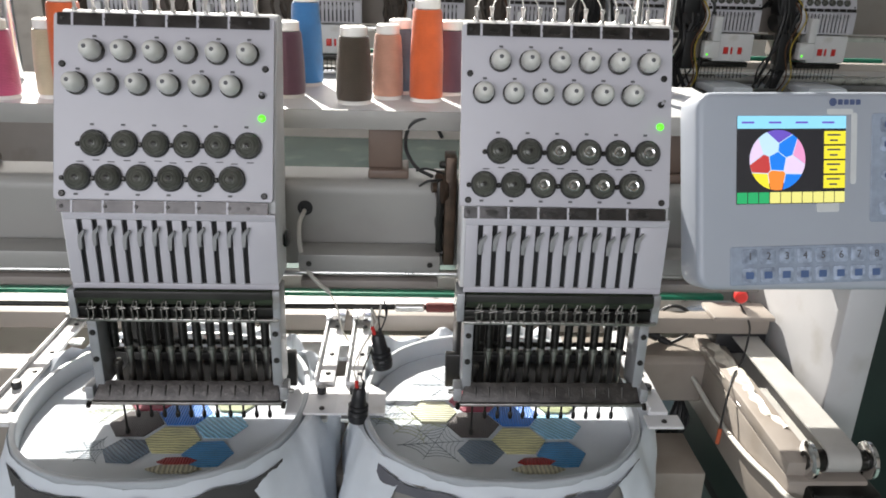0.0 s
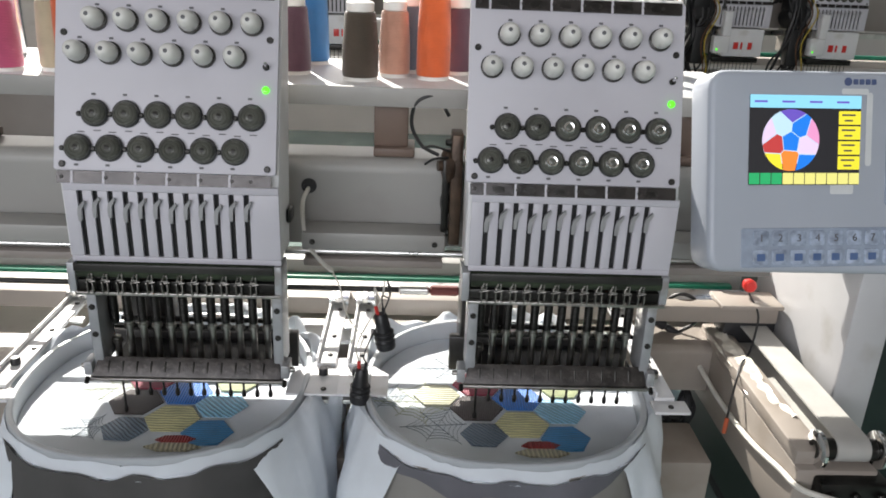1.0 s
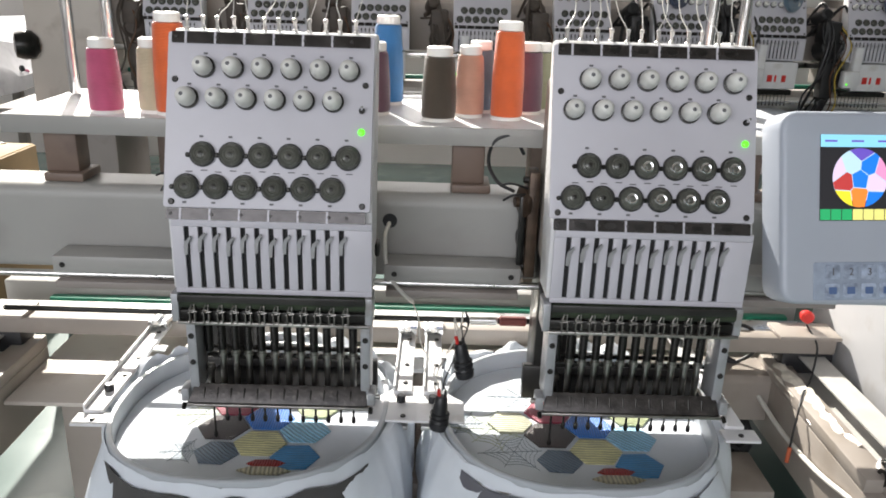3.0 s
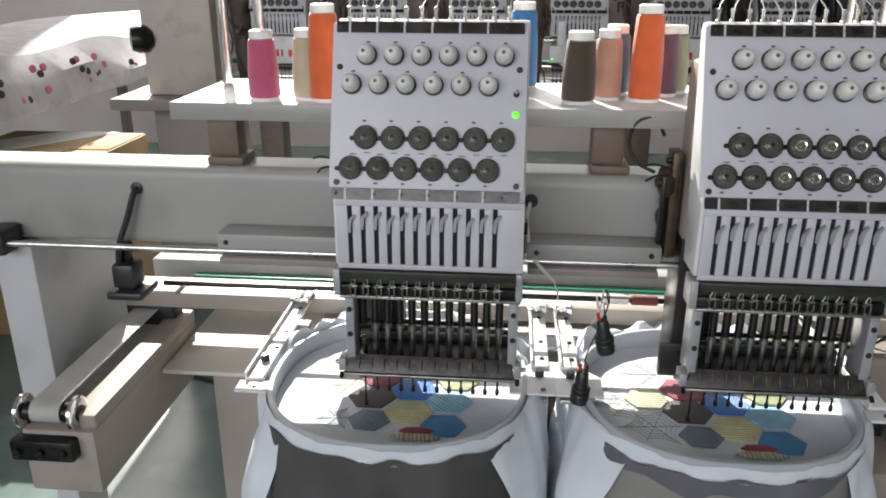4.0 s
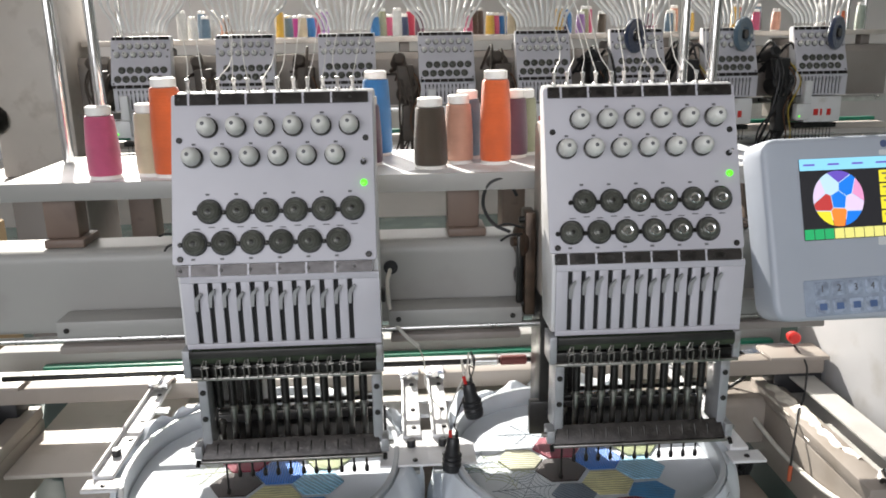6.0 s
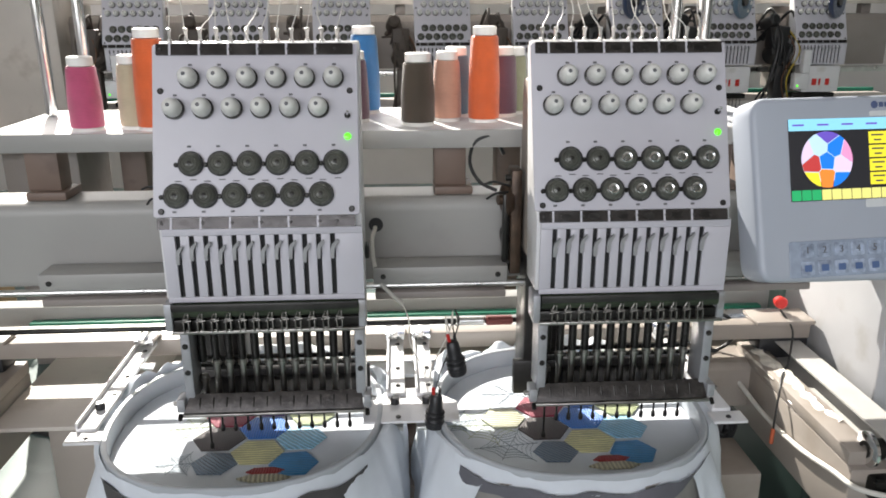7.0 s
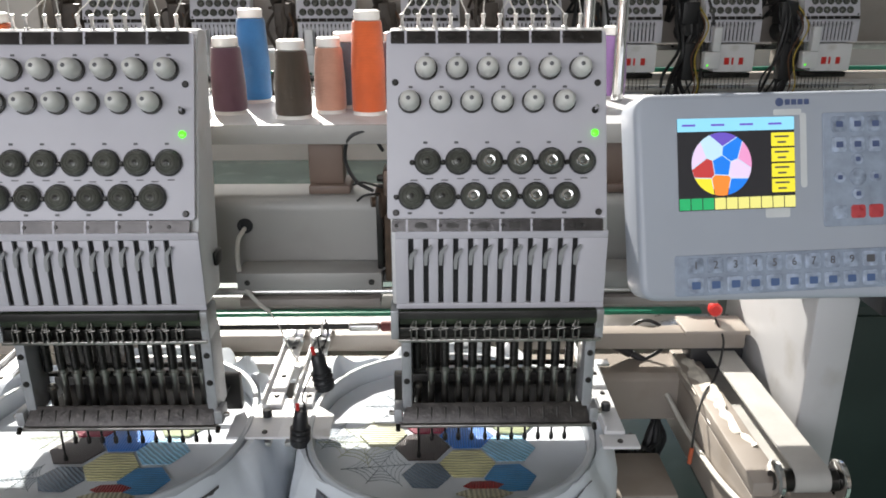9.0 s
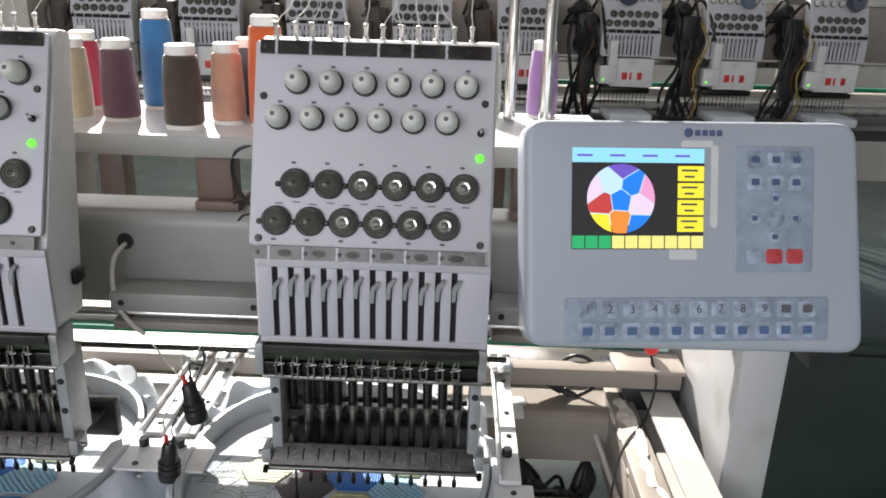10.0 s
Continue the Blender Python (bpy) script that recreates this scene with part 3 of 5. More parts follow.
    part("drive_wheel", lathe([(0, 0), (0.010, 0), (0.012, 0.002), (0.012, 0.008), (0.008, 0.010), (0, 0.011)], (-1, -0.2, 0), (cx - 0.116, 0.815, 1.150), 18), GUN, brk)
    part("crank", box(cx - 0.126, cx - 0.118, 0.800, 0.812, 1.118, 1.205, 0.002), GUN, brk)
    for y, z in ((0.802, 1.225), (0.822, 1.170), (0.804, 1.118)):
        part("bracket_bolt", rod((cx - 0.116, y, z), (cx - 0.124, y, z), 0.0042, 8), GUN, brk)
    part("lead", cable([(cx - 0.118, 0.80, 1.215), (cx - 0.138, 0.795, 1.222), (cx - 0.150, 0.80, 1.218)], 0.0014, 6), RUBBER, brk)
    part("lead", cable([(cx - 0.118, 0.80, 1.208), (cx - 0.136, 0.79, 1.209), (cx - 0.146, 0.80, 1.200)], 0.0014, 6), RUBBER, brk)
    part("side_clip", box(cx + 0.109, cx + 0.114, 0.73, 0.75, 1.15, 1.165, 0.002), GUN, h)
    return h


head(HEADS[0], False, "grey twelve-needle embroidery head with a lit green lamp")
head(HEADS[1], False, "grey twelve-needle embroidery head beside the control panel")


# ---- the near machine's frame ----
def long_profile(profile, x0, x1, bevel=0.003):
    """A (y, z) outline drawn out along x."""
    bm = bmesh.new()
    a = [bm.verts.new((x0, y, z)) for y, z in profile]
    b = [bm.verts.new((x1, y, z)) for y, z in profile]
    bm.faces.new(a), bm.faces.new(b)
    for k in range(len(profile)):
        bm.faces.new((a[k], a[(k + 1) % len(profile)], b[(k + 1) % len(profile)], b[k]))
    if bevel:
        bmesh.ops.bevel(bm, geom=bm.edges[:], offset=bevel, segments=2, affect="EDGES", profile=0.5)
    return bm


DULLRED = material("dull_red_paint", (0.16, 0.035, 0.03), 0.6)
frame_ = thing("machine_frame", (-0.05, 1.0, 0), "cream-painted steel frame of a two-head embroidery machine", "machine frame")
beam = part("main_beam", long_profile([(0.834, 1.088), (0.834, 1.180), (0.8355, 1.1865), (0.840, 1.1915), (0.848, 1.194), (0.90, 1.194), (0.93, 1.17), (0.93, 1.11), (0.91, 1.088)], -1.06, 0.66), BEAM, frame_)
hole = part("cable_hole", lathe([(0.0062, 0), (0.009, 0.0006), (0.009, 0.002), (0.006, 0.002), (0.006, 0.0004), (0, 0.0003)], (0, -1, 0), (-0.1262, 0.834, 1.161), 20), BLACK, beam)
part("cable_hole", lathe([(0, 0), (0.008, 0), (0.008, 0.002), (0.005, 0.003), (0, 0.003)], (0, -1, 0), (-0.645, 0.834, 1.164), 16), BLACK, beam)
# unseen box added behind the beam to shade the hoop fronts
part("rear_housing", box(-0.447, 0.50, 0.932, 0.978, 1.088, 1.160, 0.003), BEAM, frame_, "unseen cream box added behind the beam to shade the hoops")
# guide rail below the beam, with its covers
rail = part("guide_rod", rod((-0.83, 0.797, 1.0935), (0.62, 0.797, 1.0935), 0.0045, 12), STEEL, frame_)
for x0, x1 in ((-0.525, -0.354), (-0.13, 0.034), (0.27, 0.42)):
    cov = part("rail_cover", box(x0, x1, 0.788, 0.83, 1.098, 1.119, 0.002), BEAM, frame_)
    # taupe strip set under the cover to draw its shadow
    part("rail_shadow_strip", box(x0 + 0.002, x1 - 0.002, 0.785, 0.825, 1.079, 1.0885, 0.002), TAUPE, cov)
    for x in (x0 + 0.012, x1 - 0.012):
        shared("cover_screw", SCREW_ME, (x, 0.788, 1.108), cov, Matrix.Rotation(radians(90), 4, "X"))
part("rod_block", box(-0.845, -0.815, 0.785, 0.83, 1.078, 1.112, 0.004), BLACK, frame_, "black rod end block")
part("rod_block", box(0.60, 0.64, 0.77, 0.834, 1.068, 1.148, 0.004), BLACK, frame_)
part("shaft", rod((-0.66, 0.905, 0.998), (0.30, 0.905, 0.998), 0.004, 10), GUN, frame_)
part("shaft_clamp", rod((0.022, 0.905, 0.998), (0.06, 0.905, 0.998), 0.007, 10), DULLRED, frame_, "dull red shaft coupling")
part("shaft_clamp", rod((-0.02, 0.905, 0.998), (0.02, 0.905, 0.998), 0.0065, 10), STEEL, frame_)
# carriage rails behind the hoops
part("carriage_beam", box(-0.77, 0.545, 0.985, 1.012, 0.920, 0.946, 0.002), DUN, frame_)
part("carriage_top", box(-0.77, 0.545, 1.012, 1.06, 0.93, 0.942, 0.001), STEEL, frame_)
part("carriage_ledge", box(-0.46, 0.33, 0.935, 0.983, 0.897, 0.903, 0.001), CASE, frame_)
part("green_strip", box(-0.70, 0.52, 1.10, 1.116, 0.895, 0.93, 0.002), GREEN, frame_, "green enamelled strip")
part("back_rail", box(-0.785, 0.545, 1.125, 1.16, 0.88, 0.948, 0.003), BEAM, frame_)
part("lower_beam", long_profile([(0.972, 0.81), (0.972, 0.876), (0.982, 0.884), (1.2, 0.884), (1.2, 0.81)], -0.46, 0.545), DUN, frame_)
# bed below the hoops
part("bed_plate", box(-0.50, 0.33, 0.79, 0.97, 0.792, 0.81, 0.002), DUN, frame_)
part("side_tray", box(-0.672, -0.465, 0.885, 1.18, 0.855, 0.862, 0.002), PALE, frame_)
part("side_tray_leg", box(-0.60, -0.515, 0.90, 1.10, 0.0, 0.854, 0.003), DUN, frame_)
part("bed_front", box(-0.49, 0.30, 0.80, 0.815, 0.42, 0.79, 0.002), DUN, frame_)
for x in (-0.46, 0.27):
    part("bed_leg", box(x - 0.03, x + 0.03, 0.85, 0.96, 0.0, 0.79, 0.003), DUN, frame_)
for cx in HEADS:
    part("cylinder_arm", long_profile([(0.68, 0.80), (0.68, 0.868), (0.70, 0.885), (0.97, 0.885), (0.97, 0.812), (0.82, 0.812)], cx - 0.035, cx + 0.035), DUN, frame_)
part("bed_side", box(0.336, 0.420, 0.84, 0.94, 0.30, 0.775, 0.003), DUN, frame_)
# legs
LEGP = material("grey_white_leg_paint", (0.50, 0.50, 0.51), 0.42, 0, 0.08, 5, 0.06, 300, worn=(0.36, 0.34, 0.31))
for x0, x1 in ((0.552, 0.604), (-0.857, -0.800)):
    leg = part("leg", box(x0, x1, 0.82, 1.09, 0.72, 1.084, 0.004), LEGP, frame_)
    part("lower_leg", box(x0 + 0.02, x1, 0.822, 0.90, 0, 0.72, 0.004), LEGP, leg)
    part("leg_foot", box(x0, x1 + 0.02, 0.70, 1.10, 0, 0.03, 0.004), DUN, leg)
# side drives: a channel with a belt over a pulley at its end
for xc, s in ((0.513, 1), (-0.738, -1)):
    def across(a, b):
        return min(xc + s * a, xc + s * b), max(xc + s * a, xc + s * b)

    part("drive_channel", box(*across(-0.063, 0.034), 0.69, 1.03, 0.785, 0.878, 0.003), DUN, frame_)
    part("channel_flange", box(*across(-0.063, -0.027), 0.70, 1.03, 0.878, 0.897, 0.002), DUN, frame_)
    part("groove", box(*across(-0.026, 0.028), 0.72, 1.02, 0.878, 0.881, 0.001), BLACK, frame_)
    yb, rb, zb = 0.706, 0.0155, 0.8985
    arc = [(math.cos(radians(a)), math.sin(radians(a))) for a in range(90, 271, 15)]
    outer = [(1.0, zb + rb)] + [(yb + rb * c, zb + rb * q) for c, q in arc] + [(1.0, zb - rb)]
    inner_ = [(1.0, zb - rb + 0.0022)] + [(yb + (rb - 0.0022) * c, zb + (rb - 0.0022) * q) for c, q in reversed(arc)] + [(1.0, zb + rb - 0.0022)]
    part("belt", long_profile(outer + inner_, xc - 0.02, xc + 0.02, 0), BELT, frame_, "pale grey toothed belt")
    for dx in (-0.036, 0.036):
        cheek = part("pulley_cheek", lathe([(0.004, 0), (0.019, 0), (0.0225, 0.002), (0.0225, 0.006), (0.019, 0.008), (0.006, 0.008)], (1, 0, 0), (xc + dx - 0.004, yb, zb - 0.002), 26), CHROME, frame_)
        part("bearing", lathe([(0.006, 0.0), (0.011, 0), (0.011, 0.010), (0.006, 0.010)], (1, 0, 0), (xc + dx - 0.005, yb, zb - 0.002), 20), GUN, cheek)
        part("cheek_arm", box(xc + dx - 0.004, xc + dx + 0.004, 0.70, 0.735, 0.862, 0.892, 0.002), CHROME, cheek)
    part("pulley_core", rod((xc - 0.034, yb, zb - 0.002), (xc + 0.034, yb, zb - 0.002), 0.0132, 20), GUN, frame_)
    br = part("pulley_bracket", box(xc - 0.042, xc + 0.042, 0.672, 0.72, 0.842, 0.872, 0.004), GUN, frame_)
    for dx in (-0.03, 0.0, 0.03):
        part("bracket_bolt", rod((xc + dx, 0.673, 0.857), (xc + dx, 0.665, 0.857), 0.0055, 8), GUN, br)
    part("drive_block", box(*across(-0.045, 0.034), 0.99, 1.03, 0.88, 0.925, 0.004), BLACK, frame_)
    part("drive_bridge", box(*across(-0.06, 0.034), 0.975, 1.03, 0.946, 0.953, 0.002), DUN, frame_)
# unseen ribbed box added to cast shade on the leg's inner face
motor = part("drive_motor", box(0.40, 0.535, 1.20, 1.30, 0.884, 1.10, 0.012), DUN, frame_, "unseen dun box added behind the carriage to shade the leg")
for z in (0.93, 0.96, 0.99, 1.02, 1.05):
    part("cooling_fin", box(0.396, 0.539, 1.205, 1.295, z, z + 0.006, 0.001), DUN, motor)
# red knob on the drive bridge
knob = solo("red_knob", lathe([(0, 0), (0.006, 0), (0.006, 0.008), (0.0095, 0.010), (0.010, 0.020), (0.007, 0.024), (0, 0.024)], (-0.1, -1, 0.15), (0.507, 1.028, 0.968), 14), RED, (0.507, 1.03, 0.96), "red plastic knob on the carriage bridge", "knob")

# ---- spool shelf, poles and thread ----
SHELF = 1.277
shelf = thing("spool_shelf", (-0.1, 0.95, 1.2), "cream spool shelf above the machine's main beam", "shelf")
# board in white enamel: the sunlight on it is put into the colour
part("shelf_board", box(-0.59, 0.40, 0.842, 1.06, SHELF - 0.004, SHELF, 0.001), CASE, shelf)
part("shelf_front", box(-0.59, 0.40, 0.839, 0.8415, SHELF - 0.022, SHELF, 0.0008), BEAM, shelf)
for x in (-0.53, -0.032, 0.31):
    post = part("shelf_post", box(x - 0.02, x + 0.02, 0.856, 0.890, 1.205, SHELF - 0.004, 0.002), POSTP, shelf)
    part("post_foot", box(x - 0.02, x + 0.028, 0.846, 0.899, 1.1945, 1.205, 0.002), POSTP, post)
for x, z1 in ((-0.569, 1.86), (-0.516, 1.86), (0.292, 1.86), (0.335, 1.86)):
    part("pole", rod((x, 1.0, SHELF), (x, 1.0, z1), 0.0075, 14), CHROME, shelf, "polished steel thread pole")
part("thread_bar", rod((-0.62, 1.0, 1.86), (0.39, 1.0, 1.86), 0.008, 12), CHROME, shelf)

SPOOL_COLOURS = {
    "pink": (0.62, 0.10, 0.22), "cream": (0.62, 0.52, 0.36), "orange": (0.80, 0.14, 0.03), "black": (0.070, 0.050, 0.033), "peach": (0.66, 0.34, 0.24),
    "steel": (0.12, 0.20, 0.28), "blue": (0.03, 0.20, 0.50), "plum": (0.15, 0.065, 0.10), "crimson": (0.55, 0.03, 0.08), "olive": (0.36, 0.37, 0.24),
    "lilac": (0.38, 0.20, 0.50), "mint": (0.42, 0.50, 0.42), "yellow": (0.75, 0.45, 0.06), "navy": (0.03, 0.05, 0.12), "white": (0.7, 0.7, 0.68), "teal": (0.03, 0.16, 0.2), "magenta": (0.6, 0.05, 0.3), "brown": (0.20, 0.10, 0.05)}
THREAD = {k: thread_material(k, c) for k, c in SPOOL_COLOURS.items()}
SPOOL_MESHES = {}


def spool(colour, x, y, z, high=0.078, r=0.0205, group="spools on the near shelf", lines=True):
    """A cone of thread with a white plastic core showing above and below."""
    key = (colour, round(high, 3), round(r, 3))
    if key not in SPOOL_MESHES:
        t = 0.86
        wound = lathe([(r * 0.5, 0.004), (r * 0.97, 0.0045), (r, 0.009), (r * 0.985, high * 0.5), (r * t, high - 0.003), (r * t * 0.93, high), (r * 0.5, high)], (0, 0, 1), (0, 0, 0), 28)
        core = lathe([(0, 0), (r * 0.98, 0), (r * 0.9, 0.004), (r * 0.55, 0.0045), (r * 0.55, high), (r * 0.74, high + 0.001), (r * 0.74, high + 0.0105), (r * 0.62, high + 0.012), (r * 0.4, high + 0.012), (r * 0.34, high + 0.003), (0, high + 0.003)], (0, 0, 1), (0, 0, 0), 24)
        SPOOL_MESHES[key] = (finish(wound, THREAD[colour]), finish(core, CORE))
    wound, core = SPOOL_MESHES[key]
    s = thing("thread_spool", (x, y, z), "%s thread wound on a white plastic cone" % NAMES.get(colour, colour), "thread spool", group)
    shared("wound_thread", wound, (x, y, z), s)
    shared("core", core, (x, y, z), s, None, "white plastic core")
    return s


NAMES = {"steel": "steel-blue", "plum": "dark plum", "olive": "pale olive", "navy": "dark navy", "black": "dark brown-black"}
CORE = material("white_spool_core", (0.8, 0.79, 0.76), 0.45, 0, 0.04, 30, 0.03, 300)
for colour, x, y, high, r in (
        ("pink", -0.474, 0.872, 0.076, 0.0200), ("cream", -0.420, 0.885, 0.077, 0.0190), ("orange", -0.394, 0.875, 0.108, 0.0205), ("cream", -0.205, 0.920, 0.078, 0.0200), ("crimson", -0.222, 0.990, 0.080, 0.0200),
        ("plum", -0.153, 0.922, 0.078, 0.0205), ("blue", -0.141, 1.012, 0.106, 0.0210), ("black", -0.0705, 0.890, 0.077, 0.0215), ("peach", -0.0315, 0.925, 0.077, 0.0190), ("steel", -0.0165, 0.966, 0.080, 0.0195),
        ("orange", 0.016, 0.914, 0.108, 0.0205), ("plum", 0.047, 0.965, 0.080, 0.0200), ("olive", 0.066, 0.990, 0.078, 0.0190), ("mint", 0.262, 1.022, 0.078, 0.0200), ("lilac", 0.334, 1.034, 0.082, 0.0190)):
    spool(colour, x, y, SHELF, high, r)

STRAND = material("pale_sewing_thread", (0.72, 0.70, 0.66), 0.5, 0, 0.1, 80, 0, 300)
STRANDO = material("orange_sewing_thread", (0.7, 0.2, 0.05), 0.5, 0, 0.1, 80, 0, 300)
rng = random.Random(4)
for i, cx in enumerate(HEADS):
    bm = bmesh.new()
    for k in range(12):
        x = cx - 0.092 + 0.0161 * k
        top = (cx + (x - cx) * 2.2, 1.0, 1.855)
        cable([(x, 0.77, 1.397), (x + rng.uniform(-0.012, 0.012), 0.79 + rng.uniform(0, 0.03), 1.44), ((x + top[0]) / 2 + rng.uniform(-0.02, 0.02), 0.9, 1.62), top], 0.0006, 4, bm, 5)
    solo("thread_strands", bm, STRAND, (cx, 0.77, 1.397), "thin pale threads rising from an embroidery head", "thread", "threads over the near machine", kind="stuff")

# ---- hoops, shirts, stitching ----
STITCH = {n: banded("stitched_" + n, c, s * (0.95 if n in ("brown", "slate", "crimson", "purple") else 0.68), d, 0.5, 0.9, 0.16, 0.2, 0.3 if n in ("brown", "slate", "crimson", "purple") else 0.42) for n, c, s, d in (
    ("crimson", (0.36, 0.015, 0.06), 160, "X"), ("orange", (0.85, 0.24, 0.04), 160, "Y"), ("purple", (0.10, 0.05, 0.24), 150, "X"), ("blue", (0.005, 0.21, 0.78), 150, "X"),
    ("sky", (0.30, 0.62, 0.86), 130, "DIAGONAL"), ("lime", (0.55, 0.62, 0.34), 150, "Y"), ("brown", (0.035, 0.020, 0.020), 150, "X"), ("butter", (0.86, 0.82, 0.44), 95, "Y"),
    ("slate", (0.16, 0.22, 0.30), 110, "DIAGONAL"), ("azure", (0.06, 0.34, 0.72), 130, "Y"), ("red", (0.42, 0.01, 0.01), 150, "X"), ("straw", (0.66, 0.62, 0.46), 90, "X"), ("ivory", (0.66, 0.66, 0.48), 100, "Y"))}
WEB = material("dark_outline_thread", (0.22, 0.28, 0.33), 0.6, 0, 0.2, 60, 0, 300)
WEBPALE = material("pale_green_outline_thread", (0.42, 0.46, 0.30), 0.6, 0, 0.2, 60, 0, 300)
HOOP_Z = 0.915


def oval(a, cx, cy, rx, ry, power=2.35):
    c, s = math.cos(a), math.sin(a)
    return cx + rx * math.copysign(abs(c) ** (2 / power), c), cy + ry * math.copysign(abs(s) ** (2 / power), s)


def hoop_and_shirt(i, cx, dark):
    cy, rx, ry, n = 0.774, 0.160, 0.160, 72
    g = "hooped shirts"
    hoop = thing("embroidery_hoop", (cx, cy, HOOP_Z), "pale grey oval embroidery hoop clamping a white shirt", "embroidery hoop", "hoops")
    bm = bmesh.new()
    prof = [(0.0, -0.010), (0.0, 0.0235), (0.0012, 0.025), (0.0055, 0.025), (0.007, 0.0235), (0.007, -0.010)]
    rings = []
    for k in range(n):
        a = 2 * math.pi * k / n
        ring = []
        for d, z in prof:
            x, y = oval(a, cx, cy, rx + d, ry + d)
            ring.append(bm.verts.new((x, y, HOOP_Z + z)))
        rings.append(ring)
    for k in range(n):
        p, q = rings[k], rings[(k + 1) % n]
        for m in range(len(prof)):
            bm.faces.new((p[m], p[(m + 1) % len(prof)], q[(m + 1) % len(prof)], q[m]))
    part("inner_ring", bm, HOOP, hoop)
    for s in (-1, 1):
        bx = cx + s * (rx + 0.018)
        part("hoop_ear", box(bx - 0.014, bx + 0.014, cy - 0.03, cy + 0.03, HOOP_Z + 0.006, HOOP_Z + 0.011, 0.001), STEEL, hoop)
    # the shirt: taut inside, hanging in folds outside
    shirt = thing("shirt", (cx, cy, HOOP_Z - 0.05), "white knit shirt stretched in a hoop, half embroidered", "shirt", g)
    bm = bmesh.new()
    loops = []
    for f in (0.0, 0.35, 0.7, 0.93, 1.0):
        if f == 0:
            loops.append([bm.verts.new((cx, cy, HOOP_Z))])
            continue
        loops.append([bm.verts.new((*oval(2 * math.pi * k / n, cx, cy, (rx - 0.0005) * f, (ry - 0.0005) * f), HOOP_Z + 0.0004 * math.sin(k * 1.7) * f)) for k in range(n)])
    for k in range(n):
        bm.faces.new((loops[0][0], loops[1][k], loops[1][(k + 1) % n]))
    for a, b in zip(loops[1:], loops[2:]):
        for k in range(n):
            bm.faces.new((a[k], a[(k + 1) % n], b[(k + 1) % n], b[k]))
    part("taut_cloth", bm, CLOTH, shirt)
    bm = bmesh.new()
    m, rows = 144, [(0.0074, 0.012), (0.0088, 0.0195), (0.013, 0.0175), (0.018, 0.007), (0.024, -0.008), (0.032, -0.035), (0.040, -0.075), (0.047, -0.13), (0.05, -0.20), (0.05, -0.27)]
    grid = []
    for j, (d, z) in enumerate(rows):
        line = []
        for k in range(m):
            a = 2 * math.pi * k / m
            hang = j / (len(rows) - 1)
            nz = noise.noise(Vector((math.cos(a) * 3.2 + i * 7, math.sin(a) * 3.2, hang * 1.1)))
            nz2 = noise.noise(Vector((math.cos(a) * 6.5 + i * 3, math.sin(a) * 6.5, hang * 2.5)))
            nz3 = noise.noise(Vector((math.cos(a) * 21 + i * 3, math.sin(a) * 21, hang * 6)))
            fold = (nz * 0.040 + nz2 * 0.014 + nz3 * 0.005) * (0.12 + hang) if j > 1 else 0.001 * nz2
            rear = max(0.0, min(1.0, (math.sin(a) + 0.1) / 0.6)) * (j > 1)
            # at the front the cloth is tucked under the ring
            front = max(0.0, min(1.0, (-math.sin(a) - 0.30) / 0.45))
            out = min(d, 0.0074 + (d - 0.0074) * (1 - 0.92 * front)) + fold * (1 - 0.96 * front)
            wide = 1.0
            x, y = oval(a, cx, cy, rx + out * wide, ry + out)
            limit = 0.197 - 0.002 * math.sin(k)
            x = cx + max(-limit, min(limit, x - cx))
            low = z * (1 - 0.85 * max(0.0, math.sin(a)) ** 0.7)
            drop = low + (max(low, 0.002) - low) * front + rear * (0.012 + 0.05 * hang * (1 - hang) + 0.013 * nz2 * (j > 1)) + (0.007 * nz2 + 0.006 * nz) * (1 - 0.7 * front) * (j > 1) + 0.0022 * front * math.sin(k * 0.55 + 4 * nz2) * (j > 0)
            line.append(bm.verts.new((x, y, HOOP_Z + drop)))
        grid.append(line)
    for a, b in zip(grid, grid[1:]):
        for k in range(m):
            bm.faces.new((a[k], a[(k + 1) % m], b[(k + 1) % m], b[k]))
    part("draped_cloth", bm, CLOTH, shirt)
    # lower body of the shirt, hanging under the front of the hoop; the front's dark cloth paints its shade
    for name, rows_, off, mat, text in (("hanging_front", range(0, 3 if i else 12), 0.0, dark, "inner front of the shirt hanging below the hoop, its shade put into a dark colour"), ("hanging_back", range(0, 12), 0.012, BEIGECLOTH, "beige-grey lining hanging under the hoop")):
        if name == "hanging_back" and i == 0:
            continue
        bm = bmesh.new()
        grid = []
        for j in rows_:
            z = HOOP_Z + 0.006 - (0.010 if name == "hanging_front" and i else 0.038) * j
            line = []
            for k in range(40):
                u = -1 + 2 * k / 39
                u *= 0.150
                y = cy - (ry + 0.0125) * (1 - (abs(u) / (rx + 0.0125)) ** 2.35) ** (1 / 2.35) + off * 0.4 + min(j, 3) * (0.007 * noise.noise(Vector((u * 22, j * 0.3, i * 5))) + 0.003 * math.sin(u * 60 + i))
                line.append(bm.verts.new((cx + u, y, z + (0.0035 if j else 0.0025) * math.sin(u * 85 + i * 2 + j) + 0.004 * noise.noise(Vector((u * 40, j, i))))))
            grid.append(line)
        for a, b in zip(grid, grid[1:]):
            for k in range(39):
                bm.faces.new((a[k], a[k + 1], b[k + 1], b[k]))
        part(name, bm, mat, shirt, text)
    # stitched patches: a ball of six-sided fields
    hx, hy = cx + 0.018, cy - 0.058
    R = 0.0305
